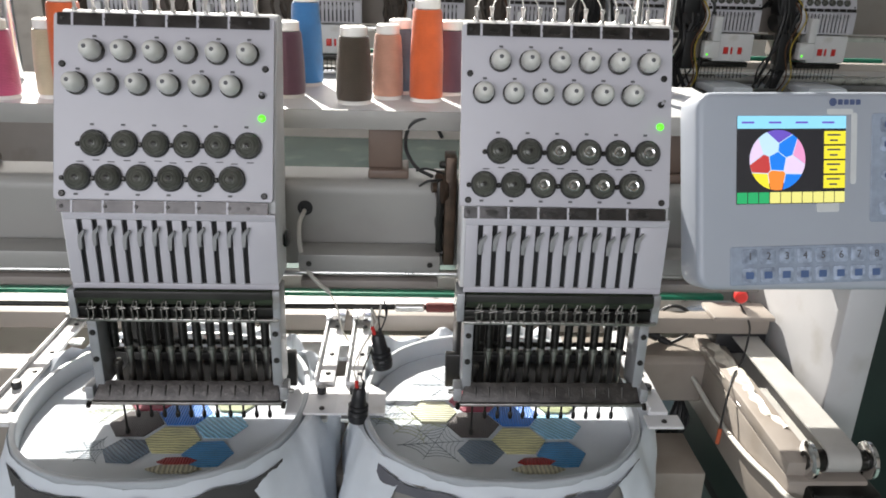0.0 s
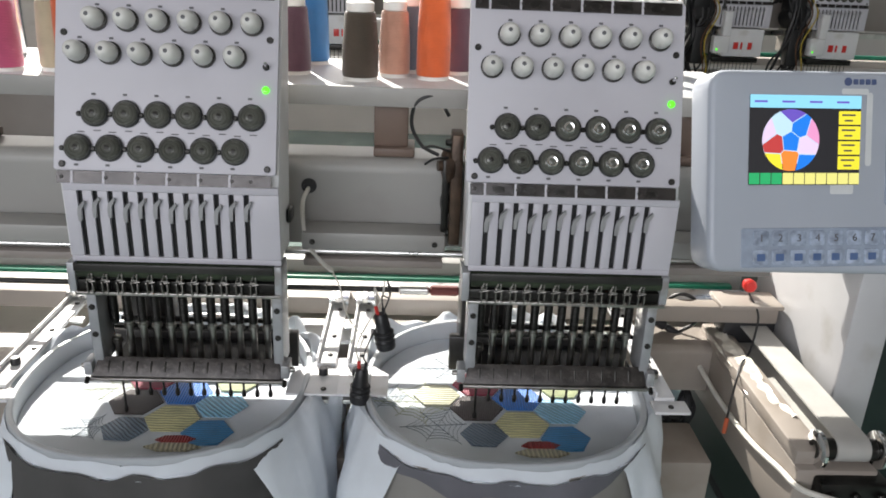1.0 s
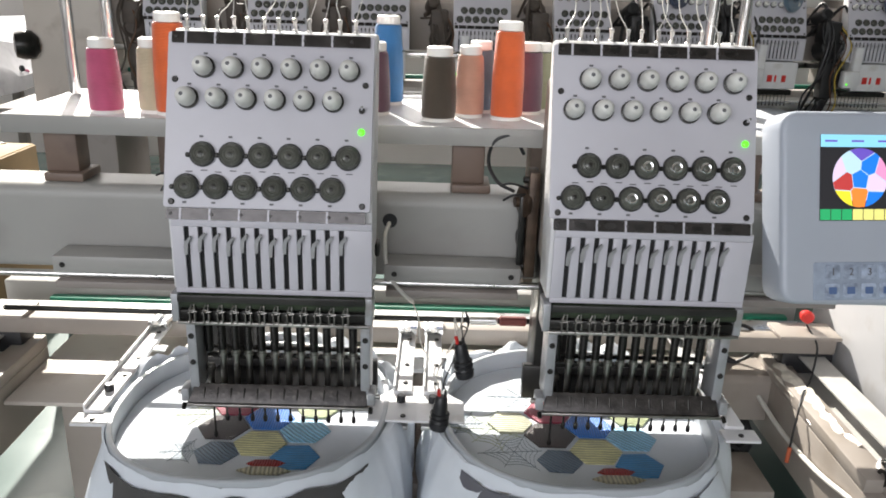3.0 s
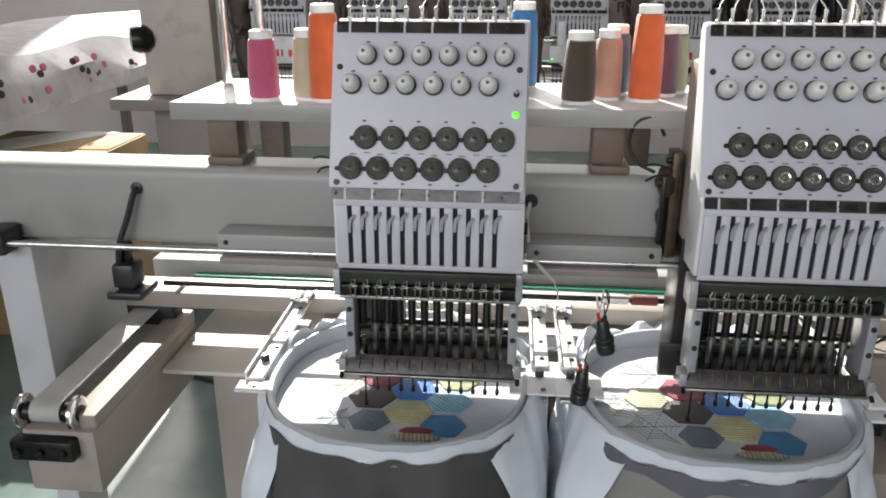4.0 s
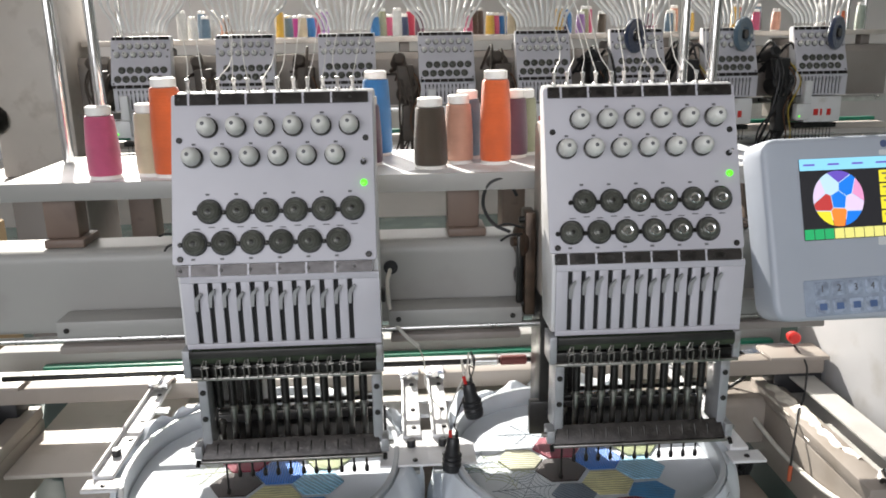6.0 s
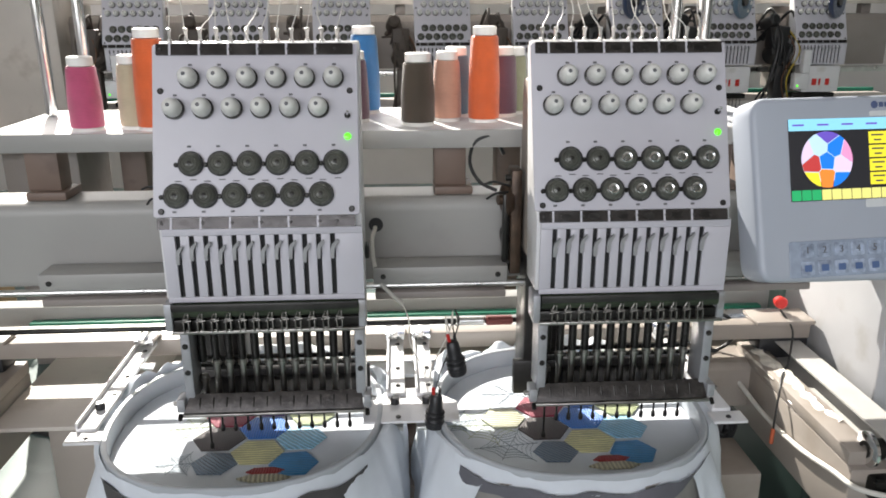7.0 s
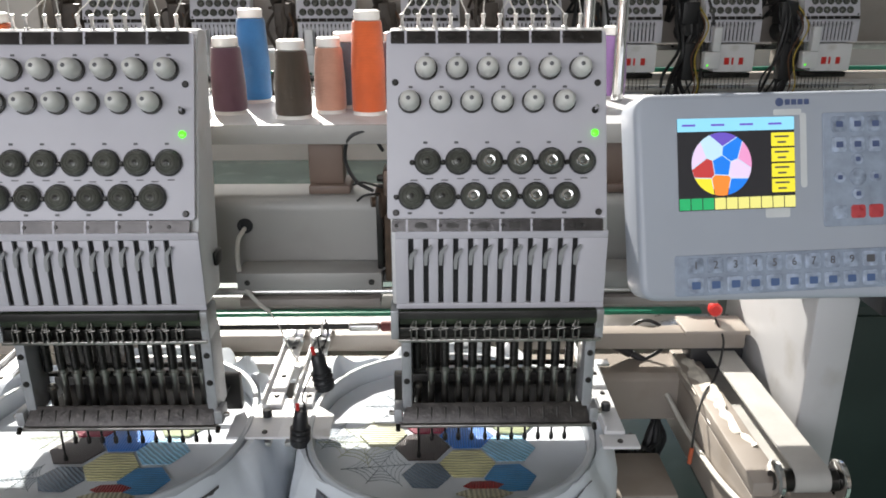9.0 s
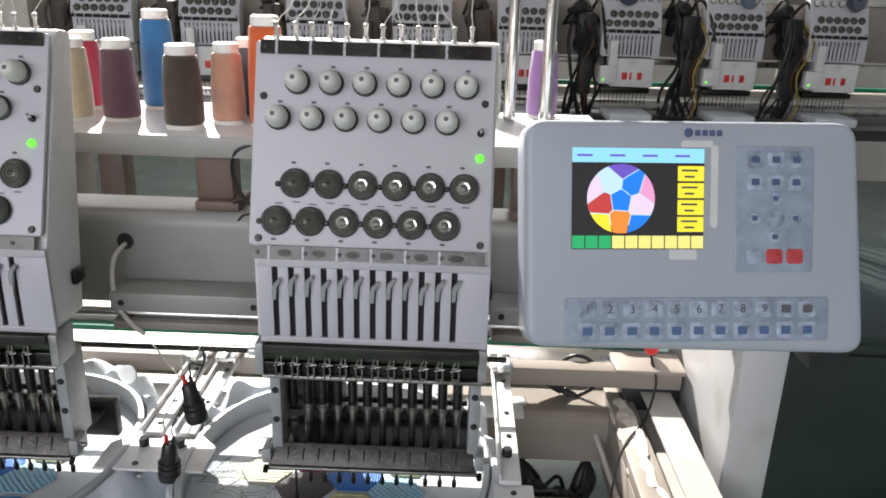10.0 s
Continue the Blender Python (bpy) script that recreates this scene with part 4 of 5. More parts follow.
    fields = [("butter", 0, 0, R, 0), ("blue", 0.001, 0.0555, R, 0), ("sky", 0.049, 0.029, R * 0.98, 0), ("azure", 0.046, -0.027, R * 0.9, 4), ("brown", -0.051, 0.032, R, 0),
              ("slate", -0.046, -0.022, R * 0.84, -4), ("red", 0.016, -0.041, R * 0.7, 8), ("crimson", -0.046, 0.086, R, 3), ("purple" if i == 0 else "blue", 0.008, 0.110, R * 0.98, 0),
              ("lime", 0.057, 0.083, R * 0.92, -3), ("orange", -0.018, 0.140, R * 0.95, 0), ("straw", 0.016, -0.055, R * 0.95, 3)]
    if i == 1:
        fields.append(("ivory", -0.098, 0.058, R * 0.9, 0))
        fields.append(("azure", 0.05, 0.128, R * 0.6, 10))
    for lay, (c, u, v, r, t) in enumerate(fields):
        ol = []
        for k in range(6):
            a = radians(60 * k + t)
            sq = {"red": 0.36, "straw": 0.26}.get(c, 0.93)
            ol.append((hx + u + 1.05 * r * math.cos(a), hy + v + 1.05 * r * sq * math.sin(a)))
        bm = prism(ol, Matrix.Translation((0, 0, HOOP_Z + 0.0006)), 0.0009 + 0.00012 * lay, None, 0.0005)
        part("stitched_field", bm, STITCH[c], shirt, c + " stitched field")
    webs = [(WEB, -0.098, -0.004, 0.034, 6), (WEB, -0.078, 0.125, 0.036, 7), (WEBPALE, -0.122, 0.045, 0.040, 7), (WEB, -0.158, 0.055, 0.026, 6)] if i == 1 else [(WEB, -0.088, -0.02, 0.022, 6), (WEB, -0.07, 0.125, 0.034, 7), (WEBPALE, -0.085, 0.062, 0.030, 6)]
    for mat, u, v, r, spokes in webs:
        bm = bmesh.new()
        tips = [(radians(360 * k / spokes + 11 * spokes), r * (1 if k % 2 else 1.3)) for k in range(spokes)]
        c0 = Vector((hx + u, hy + v, HOOP_Z + 0.0006))
        for a, q in tips:
            cable([c0, c0 + Vector((math.cos(a) * q, math.sin(a) * q, 0))], 0.0004, 4, bm, 2)
        for ringf in (0.3, 0.5, 0.68, 0.86):
            for k in range(spokes):
                a, q = tips[k]
                b, p = tips[(k + 1) % spokes]
                v0 = c0 + Vector((math.cos(a) * q, math.sin(a) * q, 0)) * ringf
                v1 = c0 + Vector((math.cos(b) * p, math.sin(b) * p, 0)) * ringf
                mid = c0 + ((v0 + v1) / 2 - c0) * 0.86
                cable([v0, mid, v1], 0.0003, 4, bm, 3)
        part("stitched_web", bm, mat, shirt, "star-shaped web in thin outline stitches")
    return hoop


# navy tone: shade under the second hoop, put into the cloth colour
SHADENAVY = material("navy_shaded_cotton", (0.13, 0.13, 0.15), 0.9, 0, 0.15, 14, 0.5, 900)
BEIGECLOTH = material("beige_grey_lining", (0.26, 0.25, 0.235), 0.9, 0, 0.12, 12, 0.4, 800)
hoop_and_shirt(0, -0.289, SHADECLOTH)
hoop_and_shirt(1, 0.111, SHADENAVY)

# brackets that carry the hoops
for xc, sides in ((-0.492, (1,)), (-0.087, (-1, 1)), (0.317, (-1,))):
    br = thing("hoop_bracket", (xc, 0.9, 0.92), "pale metal hoop bracket with black clamp screws" if len(sides) > 1 else "narrow pale metal hoop bracket at the end of the row", "bracket", "hoop brackets")
    lone = len(sides) == 1
    for s in sides:
        part("bar", box(xc + s * 0.019 - 0.012, xc + s * 0.019 + 0.012, 0.80 if not lone else 0.735, 1.0, 0.938, 0.944, 0.001), CASE, br)
        part("bar_rib", box(xc + s * 0.019 - 0.012, xc + s * 0.019 - 0.009, 0.80 if not lone else 0.735, 1.0, 0.944, 0.951, 0.0008), CASE, br)
        if lone:
            part("end_plate", box(xc + s * 0.019 - 0.018, xc + s * 0.019 + 0.024, 0.71, 0.735, 0.936, 0.940, 0.001), CASE, br)
        else:
            part("plate", prism([(-0.0015, -0.035), (0.058, -0.035), (0.058, 0.012), (0.038, 0.030), (0.024, 0.05), (-0.0015, 0.05)] if s > 0 else [(0.0015, -0.035), (0.0015, 0.05), (-0.024, 0.05), (-0.038, 0.030), (-0.058, 0.012), (-0.058, -0.035)],
                 Matrix.Translation((xc + s * 0.001, 0.772, 0.936)), 0.003, None, 0.0006), CASE, br)
        screw = part("clamp_screw", lathe([(0, 0), (0.0058, 0), (0.0058, 0.007), (0.0048, 0.009), (0, 0.009)], (0, 0, 1), (xc + s * 0.02, 0.782, 0.944 if lone else 0.939), 14), BLACK, br, "black clamp screw")
        for y in ((0.72, 0.82, 0.87, 0.95) if lone else (0.745, 0.82, 0.87, 0.95)):
            shared("bolt", SCREW_ME, (xc + s * 0.02 + 0.004, y, 0.944 if y > 0.8 else 0.94), br)
        clip = part("rear_clip", box(xc + s * 0.019 - 0.014, xc + s * 0.019 + 0.014, 0.96, 1.005, 0.946, 0.956, 0.0015), CHROME, br)
        part("clip_lever", box(xc + s * 0.019 - 0.004, xc + s * 0.019 + 0.004, 0.95, 0.99, 0.956, 0.963, 0.001), STEEL, clip)
        part("link", box(xc + s * 0.019 + 0.012, xc + s * 0.019 + 0.03, 0.90, 0.915, 0.938, 0.942, 0.001), STEEL, br)

# hanging proximity sensors
for (x, y, z, tilt), bottom in (((-0.030, 0.742, 0.998, 10), 0), ((-0.060, 0.728, 0.935, -4), 0)):
    s = thing("hanging_sensor", (x, y, z), "black plastic plug hanging on two thin wires", "plug", "hanging plugs")
    ax = Vector((-math.sin(radians(tilt)), 0.05, 1)).normalized()
    o = Vector((x, y, z))
    body = part("body", lathe([(0, 0), (0.0105, 0), (0.0115, 0.003), (0.0108, 0.010), (0.0100, 0.012), (0.0085, 0.030), (0.0075, 0.040), (0.006, 0.043), (0, 0.043)], ax, o, 14), BLACK, s)
    for hh in (0.006, 0.012, 0.018):
        part("grip_rib", lathe([(0.0102, 0), (0.0118, 0.001), (0.0118, 0.003), (0.0102, 0.004)], ax, o + ax * hh, 14), BLACK, body)
    part("red_tip", rod(o + ax * 0.040 + Vector((-0.003, 0, 0)), o + ax * 0.052 + Vector((-0.004, 0, 0)), 0.0022, 8), RED, s, "red wire ferrule")
    part("black_tip", rod(o + ax * 0.040 + Vector((0.004, 0, 0)), o + ax * 0.050 + Vector((0.004, 0, 0)), 0.002, 8), BLACK, s)
    q = o + ax * 0.05
    knot = Vector((-0.034, 0.776, 1.066))
    part("wire", cable([q + Vector((-0.004, 0, 0)), q + Vector((-0.006, 0.01, 0.02)), knot + Vector((-0.004, -0.01, -0.02)), knot], 0.0009, 6), WHITECABLE, s)
    part("wire", cable([q + Vector((0.004, 0, 0)), q + Vector((0.003, 0.006, 0.012)), knot + Vector((0.006, -0.01, -0.015)), knot + Vector((0.003, 0, 0.002))], 0.0009, 6), RUBBER, s)
solo("white_cable", cable([(-0.1271, 0.85, 1.1575), (-0.1275, 0.828, 1.1565), (-0.1305, 0.812, 1.1495), (-0.1298, 0.80, 1.1328), (-0.1267, 0.795, 1.1141), (-0.1199, 0.79, 1.0981), (-0.1079, 0.786, 1.0851), (-0.0952, 0.786, 1.0728)], 0.0026, 8), WHITECABLE, (-0.126, 0.83, 1.16), "white cable from a hole in the beam", "cable")
solo("thin_wire", cable([(-0.0952, 0.786, 1.0728), (-0.0877, 0.80, 1.0455), (-0.0857, 0.84, 0.9965), (-0.075, 0.86, 0.962), (-0.066, 0.87, 0.947)], 0.0009, 6), WHITECABLE, (-0.09, 0.79, 1.07), "thin pale wire hanging behind the plugs", "cable")
solo("black_lead", cable([(-0.645, 0.838, 1.164), (-0.646, 0.824, 1.158), (-0.657, 0.82, 1.126), (-0.671, 0.815, 1.089), (-0.676, 0.815, 1.058)], 0.0042, 8), RUBBER, (-0.645, 0.83, 1.164), "black lead from the beam to a junction block", "cable")
jb = thing("junction_block", (-0.69, 0.83, 1.02), "black junction block under the beam", "junction block")
part("body", box(-0.684, -0.652, 0.805, 0.84, 1.028, 1.064, 0.006), BLACK, jb)
part("ledge", box(-0.690, -0.640, 0.795, 0.85, 1.016, 1.0275, 0.004), BLACK, jb)
part("stay", box(-0.678, -0.662, 0.82, 0.834, 1.064, 1.09, 0.002), GUN, jb)
solo("brown_lead", cable([(0.035, 0.85, 1.245), (0.02, 0.842, 1.268), (-0.002, 0.84, 1.262), (-0.008, 0.845, 1.235), (0.004, 0.84, 1.212), (0.024, 0.83, 1.203)], 0.0022, 8), RUBBER, (0.035, 0.85, 1.245), "dark lead looping beside an embroidery head", "cable")
RUSTP = material("rust_red_plastic", (0.45, 0.10, 0.04), 0.45, 0, 0.2, 40, 0.05, 300)
solo("hanging_tag_cord", cable([(0.506, 1.01, 0.958), (0.505, 0.968, 0.945), (0.498, 0.95, 0.925), (0.485, 0.93, 0.903), (0.462, 0.90, 0.899), (0.445, 0.87, 0.893), (0.437, 0.858, 0.86), (0.436, 0.857, 0.836)], 0.0016, 6), RUBBER, (0.506, 1.0, 0.96), "thin black cord with a rust-red end", "cord")
solo("cord_tab", rod((0.436, 0.857, 0.838), (0.434, 0.854, 0.815), 0.003, 8), RUSTP, (0.436, 0.857, 0.84), "small rust-red tab at the end of a cord", "tab")
plug = thing("cable_plug", (0.41, 1.02, 0.90), "black plug with a white cable leading off", "plug")
part("body", rod((0.345, 1.03, 0.915), (0.392, 1.026, 0.892), 0.0075, 12), BLACK, plug)
part("boot", rod((0.392, 1.026, 0.892), (0.412, 1.022, 0.882), 0.0055, 12), BLACK, plug)
part("white_cable", cable([(0.412, 1.022, 0.882), (0.432, 0.985, 0.856), (0.443, 0.90, 0.836), (0.444, 0.80, 0.842), (0.445, 0.72, 0.858), (0.452, 0.675, 0.862), (0.50, 0.66, 0.855)], 0.0036, 8), WHITECABLE, plug, "dirty white cable")
part("black_cable", cable([(0.385, 1.026, 0.895), (0.385, 1.02, 0.935), (0.405, 1.016, 0.952), (0.43, 1.014, 0.94), (0.435, 1.018, 0.905), (0.41, 1.022, 0.883)], 0.0028, 8), RUBBER, plug)
TAPE = material("crumpled_clear_tape", (0.66, 0.62, 0.55), 0.18, 0, 0.2, 60, 0.6, 120)
bm = bmesh.new()
for strip in range(5):
    line = []
    y0, y1 = ((1.0, 0.90), (0.97, 0.84), (0.93, 0.80), (0.88, 0.77), (0.99, 0.86))[strip]
    for k in range(30):
        f = k / 29
        y = y0 + (y1 - y0) * f
        w = noise.noise(Vector((y * 30, strip * 3.1, 1)))
        p = Vector((0.449 + 0.006 * w + 0.002 * strip, y, 0.894 + 0.004 * abs(w) - (0.010 if strip % 2 else 0.0)))
        q_ = Vector((0.470 + 0.010 * noise.noise(Vector((y * 24, strip, 5))) + 0.002 * strip, y + 0.004 * w, 0.8985 + 0.008 * abs(noise.noise(Vector((y * 40, strip * 2, 3))))))
        line.append((bm.verts.new(p), bm.verts.new(q_), bm.verts.new(q_ - Vector((0, 0, 0.0006))), bm.verts.new(p - Vector((0, 0, 0.0006)))))
    for a, b in zip(line, line[1:]):
        for m_ in range(4):
            bm.faces.new((a[m_], a[(m_ + 1) % 4], b[(m_ + 1) % 4], b[m_]))
solo("crumpled_tape", bm, TAPE, (0.45, 0.94, 0.897), "crumpled strip of clear tape stuck on the drive channel", "tape")
bundle = bmesh.new()
loose = random.Random(8)
for k in range(9):
    r = loose.uniform
    cable([(0.31 + r(0, 0.03), 0.99, 0.80), (0.34 + r(-0.03, 0.03), 0.97 + r(-0.02, 0.02), 0.775 + r(-0.03, 0.015)), (0.38 + r(-0.03, 0.03), 0.96 + r(-0.02, 0.02), 0.75 + r(-0.04, 0.04)),
           (0.41 + r(-0.02, 0.02), 0.965, 0.72 + r(-0.06, 0.05)), (0.425 + r(-0.02, 0.02), 0.98, 0.77 + r(-0.03, 0.02)), (0.43, 1.0, 0.80)], loose.choice((0.003, 0.0045)), 6, bundle, 6)
rod((0.415, 0.965, 0.66), (0.412, 0.965, 0.75), 0.011, 10, bundle)
solo("cable_bundle", bundle, RUBBER, (0.38, 1.0, 0.75), "loose bundle of black cables under the beam", "cables", kind="stuff")

# ---- control panel ----
PF = frame_at((0.4535, 0.7215, 1.2255), (0.994, 0.107, 0.0), (0.03, 0.305, 0.95))
panel = thing("control_panel", (0.45, 0.74, 1.11), "light grey machine control panel with a lit colour screen", "control panel")


def on_panel(name, cx, cy, w, h, r, z, d, mat, parent, label="", bevel=0.0, turn=0.0):
    return part(name, prism(rounded(w, h, r, 4), PF @ Matrix.Translation((cx, cy, z)) @ Matrix.Rotation(turn, 4, "Z"), d, None, bevel), mat, parent, label)


ol = [(-0.160, -0.100), (0.161, -0.110), (0.150, 0.1055), (-0.162, 0.104)]
corner = []
for k in range(4):
    p, c, q = Vector(ol[k - 1]), Vector(ol[k]), Vector(ol[(k + 1) % 4])
    a, b = c + (p - c).normalized() * 0.02, c + (q - c).normalized() * 0.02
    for s in range(7):
        t = s / 6
        corner.append(tuple((1 - t) ** 2 * a + 2 * t * (1 - t) * c + t * t * b))
def soft_shell(outline, steps):
    """An outline raised through steps of (inset, height), closed at both ends."""
    bm = bmesh.new()
    n = len(outline)
    pts = [Vector(p) for p in outline]
    rings = []
    for inset, high in steps:
        ring = []
        for k in range(n):
            d = (pts[(k + 1) % n] - pts[k - 1]).normalized()
            p = pts[k] + Vector((-d.y, d.x)) * inset
            ring.append(bm.verts.new(PF @ Vector((p.x, p.y, high))))
        rings.append(ring)
    for p, q in zip(rings, rings[1:]):
        for k in range(n):
            bm.faces.new((p[k], p[(k + 1) % n], q[(k + 1) % n], q[k]))
    bm.faces.new(rings[0])
    bm.faces.new(rings[-1])
    return bm


shell = part("shell", soft_shell(corner, [(0.006, -0.045), (0.001, -0.042), (0, -0.036), (0, -0.007), (0.0006, -0.0043), (0.002, -0.002), (0.0042, -0.0006), (0.007, 0)]), PANELM, panel)
part("shell_back", prism([(u * 0.78, v * 0.75) for u, v in corner], PF @ Matrix.Translation((0, 0, -0.065)), 0.021), PANELM, panel)
part("mount_arm", rod((0.45, 0.79, 1.17), (0.48, 0.90, 1.15), 0.018, 14), BEAM, panel)
screen = on_panel("screen", -0.0585, 0.0335, 0.122, 0.091, 0.001, 0.0003, 0.0012, glowing("screen_black", (0.012, 0.012, 0.014), 1.0), panel, "lit colour screen showing a ball of coloured fields")
S = {n: glowing("screen_" + n, c, 0.45) for n, c in (("sky", (0.30, 0.72, 0.95)), ("blue", (0.02, 0.22, 0.85)), ("pale", (0.55, 0.78, 0.95)), ("violet", (0.16, 0.10, 0.55)), ("pink", (0.85, 0.35, 0.62)), ("lilac", (0.82, 0.65, 0.90)),
                                                   ("red", (0.55, 0.06, 0.06)), ("orange", (0.95, 0.28, 0.05)), ("yellow", (0.92, 0.80, 0.05)), ("green", (0.03, 0.42, 0.15)), ("lemon", (0.85, 0.80, 0.25)))}
on_panel("status_bar", -0.0585, 0.0725, 0.122, 0.013, 0.0005, 0.0015, 0.0003, S["sky"], screen)
for k in range(4):
    on_panel("menu_field", -0.0098, 0.0565 - 0.0153 * k, 0.0244, 0.0135, 0.0005, 0.0015, 0.0003, S["yellow"], screen)
    for dy, w in ((0.0028, 0.015), (-0.0028, 0.009)):
        on_panel("text_bar", -0.0112, 0.0565 - 0.0153 * k + dy, w, 0.0018, 0.0003, 0.0019, 0.0002, INK, screen)
for k in range(10):
    on_panel("menu_key", -0.1135 + 0.01225 * k, -0.0055, 0.0112, 0.0115, 0.0005, 0.0015, 0.0003, S["green"] if k < 3 else S["lemon"], screen)
for k in range(4):
    on_panel("text_bar", -0.108 + 0.03 * k, 0.0722, 0.014, 0.002, 0.0003, 0.0019, 0.0002, S["violet"], screen)
ball = (-0.0745, 0.0335)
BALL_R = 0.0312
BALL_SITES = (("blue", 0.000, -0.002), ("pale", -0.0088, 0.0150), ("blue", 0.0105, 0.0128), ("lilac", 0.0170, -0.0052), ("red", -0.0170, -0.0045), ("orange", -0.0012, -0.0195),
              ("yellow", -0.0180, -0.0225), ("blue", 0.0165, -0.0235), ("pink", 0.0262, 0.0080), ("violet", 0.0015, 0.0275), ("lilac", -0.0262, 0.0085))
part("ball_outline", prism([(ball[0] + BALL_R * math.cos(radians(a)), ball[1] + BALL_R * math.sin(radians(a))) for a in range(-40, 212, 6)] + [(ball[0] - 0.012, ball[1] - 0.024), (ball[0] + 0.011, ball[1] - 0.024)], PF @ Matrix.Translation((0, 0, 0.0014)), 0.0002), S["pale"], screen)
for n_, (name, u, v) in enumerate(BALL_SITES):
    # the part of the ball that lies nearest to this field's middle
    poly = [(BALL_R * math.cos(radians(a)), BALL_R * math.sin(radians(a))) for a in range(0, 360, 8)]
    for m_, (_, p, q) in enumerate(BALL_SITES):
        if m_ == n_:
            continue
        dx, dy = p - u, q - v
        dd = math.hypot(dx, dy)
        lim = dd / 2 - 0.0004
        side = [((x - u) * dx + (y - v) * dy) / dd - lim for x, y in poly]
        cut = []
        for k in range(len(poly)):
            (xa, ya), (xb, yb_), sa, sb = poly[k], poly[(k + 1) % len(poly)], side[k], side[(k + 1) % len(poly)]
            if sa <= 0:
                cut.append((xa, ya))
            if (sa <= 0) != (sb <= 0):
                f = sa / (sa - sb)
                cut.append((xa + (xb - xa) * f, ya + (yb_ - ya) * f))
        poly = cut
    part("ball_field", prism([(ball[0] + x, ball[1] + y) for x, y in poly], PF @ Matrix.Translation((0, 0, 0.0017)), 0.0002), S[name], screen)
MATTE = material("clear_film_edge", (0.72, 0.74, 0.75), 0.12, 0, 0.05, 60, 0.6, 60)
on_panel("film_strip", 0.0125, 0.045, 0.007, 0.075, 0.003, 0.0006, 0.0004, MATTE, panel, "peeling edge of clear protective film")
on_panel("film_strip", -0.016, -0.0165, 0.026, 0.010, 0.002, 0.0005, 0.0004, MATTE, panel)
on_panel("film_strip", -0.004, 0.0835, 0.03, 0.006, 0.002, 0.0005, 0.0004, MATTE, panel)
MARKBLUE = material("dark_blue_print", (0.09, 0.12, 0.24), 0.5, 0, 0.1, 60, 0, 300)
on_panel("maker_mark", -0.012, 0.0935, 0.0085, 0.0085, 0.0042, 0.0002, 0.0005, MARKBLUE, panel)
for k in range(4):
    on_panel("maker_mark", -0.0035 + 0.0068 * k, 0.0935, 0.0052, 0.0055, 0.0008, 0.0002, 0.0005, MARKBLUE, panel)
pad = on_panel("arrow_keypad", 0.070, 0.0245, 0.074, 0.115, 0.003, 0.0003, 0.0010, LABEL, panel, "pale blue keypad with arrow keys", 0.0006)
for r_ in range(2):
    for k in range(3):
        on_panel("key", 0.0505 + 0.0195 * k, 0.070 - 0.0205 * r_, 0.0155, 0.0155, 0.003, 0.0013, 0.0012, KEY, pad, "", 0.0004)
        on_panel("key_print", 0.0505 + 0.0195 * k, 0.070 - 0.0205 * r_, 0.0075, 0.006, 0.001, 0.0026, 0.0002, MARKBLUE, pad)
for u, v in ((0.07, 0.0345), (0.07, -0.0005), (0.0505, 0.0165), (0.0895, 0.0165)):
    on_panel("key", u, v, 0.0125, 0.0105, 0.005, 0.0013, 0.0012, KEY, pad, "", 0.0004)
    on_panel("key_print", u, v, 0.005, 0.0045, 0.001, 0.0026, 0.0002, MARKBLUE, pad)
on_panel("key", 0.07, 0.0165, 0.0175, 0.0175, 0.0085, 0.0013, 0.0016, KEY, pad, "", 0.0004)
for k in range(3):
    on_panel("key", 0.0505 + 0.0195 * k, -0.0185, 0.0155, 0.0135, 0.003, 0.0013, 0.0012, KEY if k == 0 else KEYR, pad, "" if k == 0 else "red key", 0.0004)
pad = on_panel("number_keypad", -0.001, -0.0762, 0.249, 0.0405, 0.003, 0.0003, 0.0010, LABEL, panel, "pale blue keypad with two rows of keys", 0.0006)
SYMBOL = material("blue_key_print", (0.10, 0.16, 0.32), 0.4, 0, 0.05, 50, 0, 300)


def letter(text, at_, size, mat, parent):
    c = bpy.data.curves.new("digit", "FONT")
    c.body, c.size, c.align_x, c.align_y, c.extrude = text, size, "CENTER", "CENTER", 0.0002
    tmp = bpy.data.objects.new("digit", c)
    scene.collection.objects.link(tmp)
    bpy.context.view_layer.update()
    me = bpy.data.meshes.new_from_object(tmp.evaluated_get(bpy.context.evaluated_depsgraph_get()))
    bpy.data.objects.remove(tmp)
    me.materials.clear()
    me.materials.append(mat)
    ob = new("digit", me)
    ob.parent = parent
    ob.matrix_basis = Matrix.Translation(-root_of(parent).location) @ PF @ Matrix.Translation((*at_, 0.0031))
    return ob


for r_ in range(2):
    for k in range(11):
        u, v = -0.1045 + 0.0207 * k, -0.0665 - 0.0195 * r_
        key = on_panel("key", u, v, 0.0165, 0.0155, 0.0025, 0.0013, 0.0012, KEY, pad, "", 0.0004)
        if r_ == 0 and k < 9:
            letter("123456789"[k], (u, v), 0.011, INK, pad)
        else:
            on_panel("key_mark", u, v, 0.009, 0.0075, 0.001, 0.0026, 0.0003, INK if r_ == 0 else SYMBOL, pad)

# ---- the far machine ----
DARKTABLE = material("dark_oiled_table_steel", (0.035, 0.036, 0.034), 0.35, 0.2, 0.3, 8, 0.1, 200)
FAR_Y, FAR_Z = 2.35, 0.075
FARX = [-1.09 + 0.379 * k for k in range(8)]
before_far = set(bpy.data.objects)
first = head(HEADS[0], True, "white embroidery head of the far machine with a red mark")
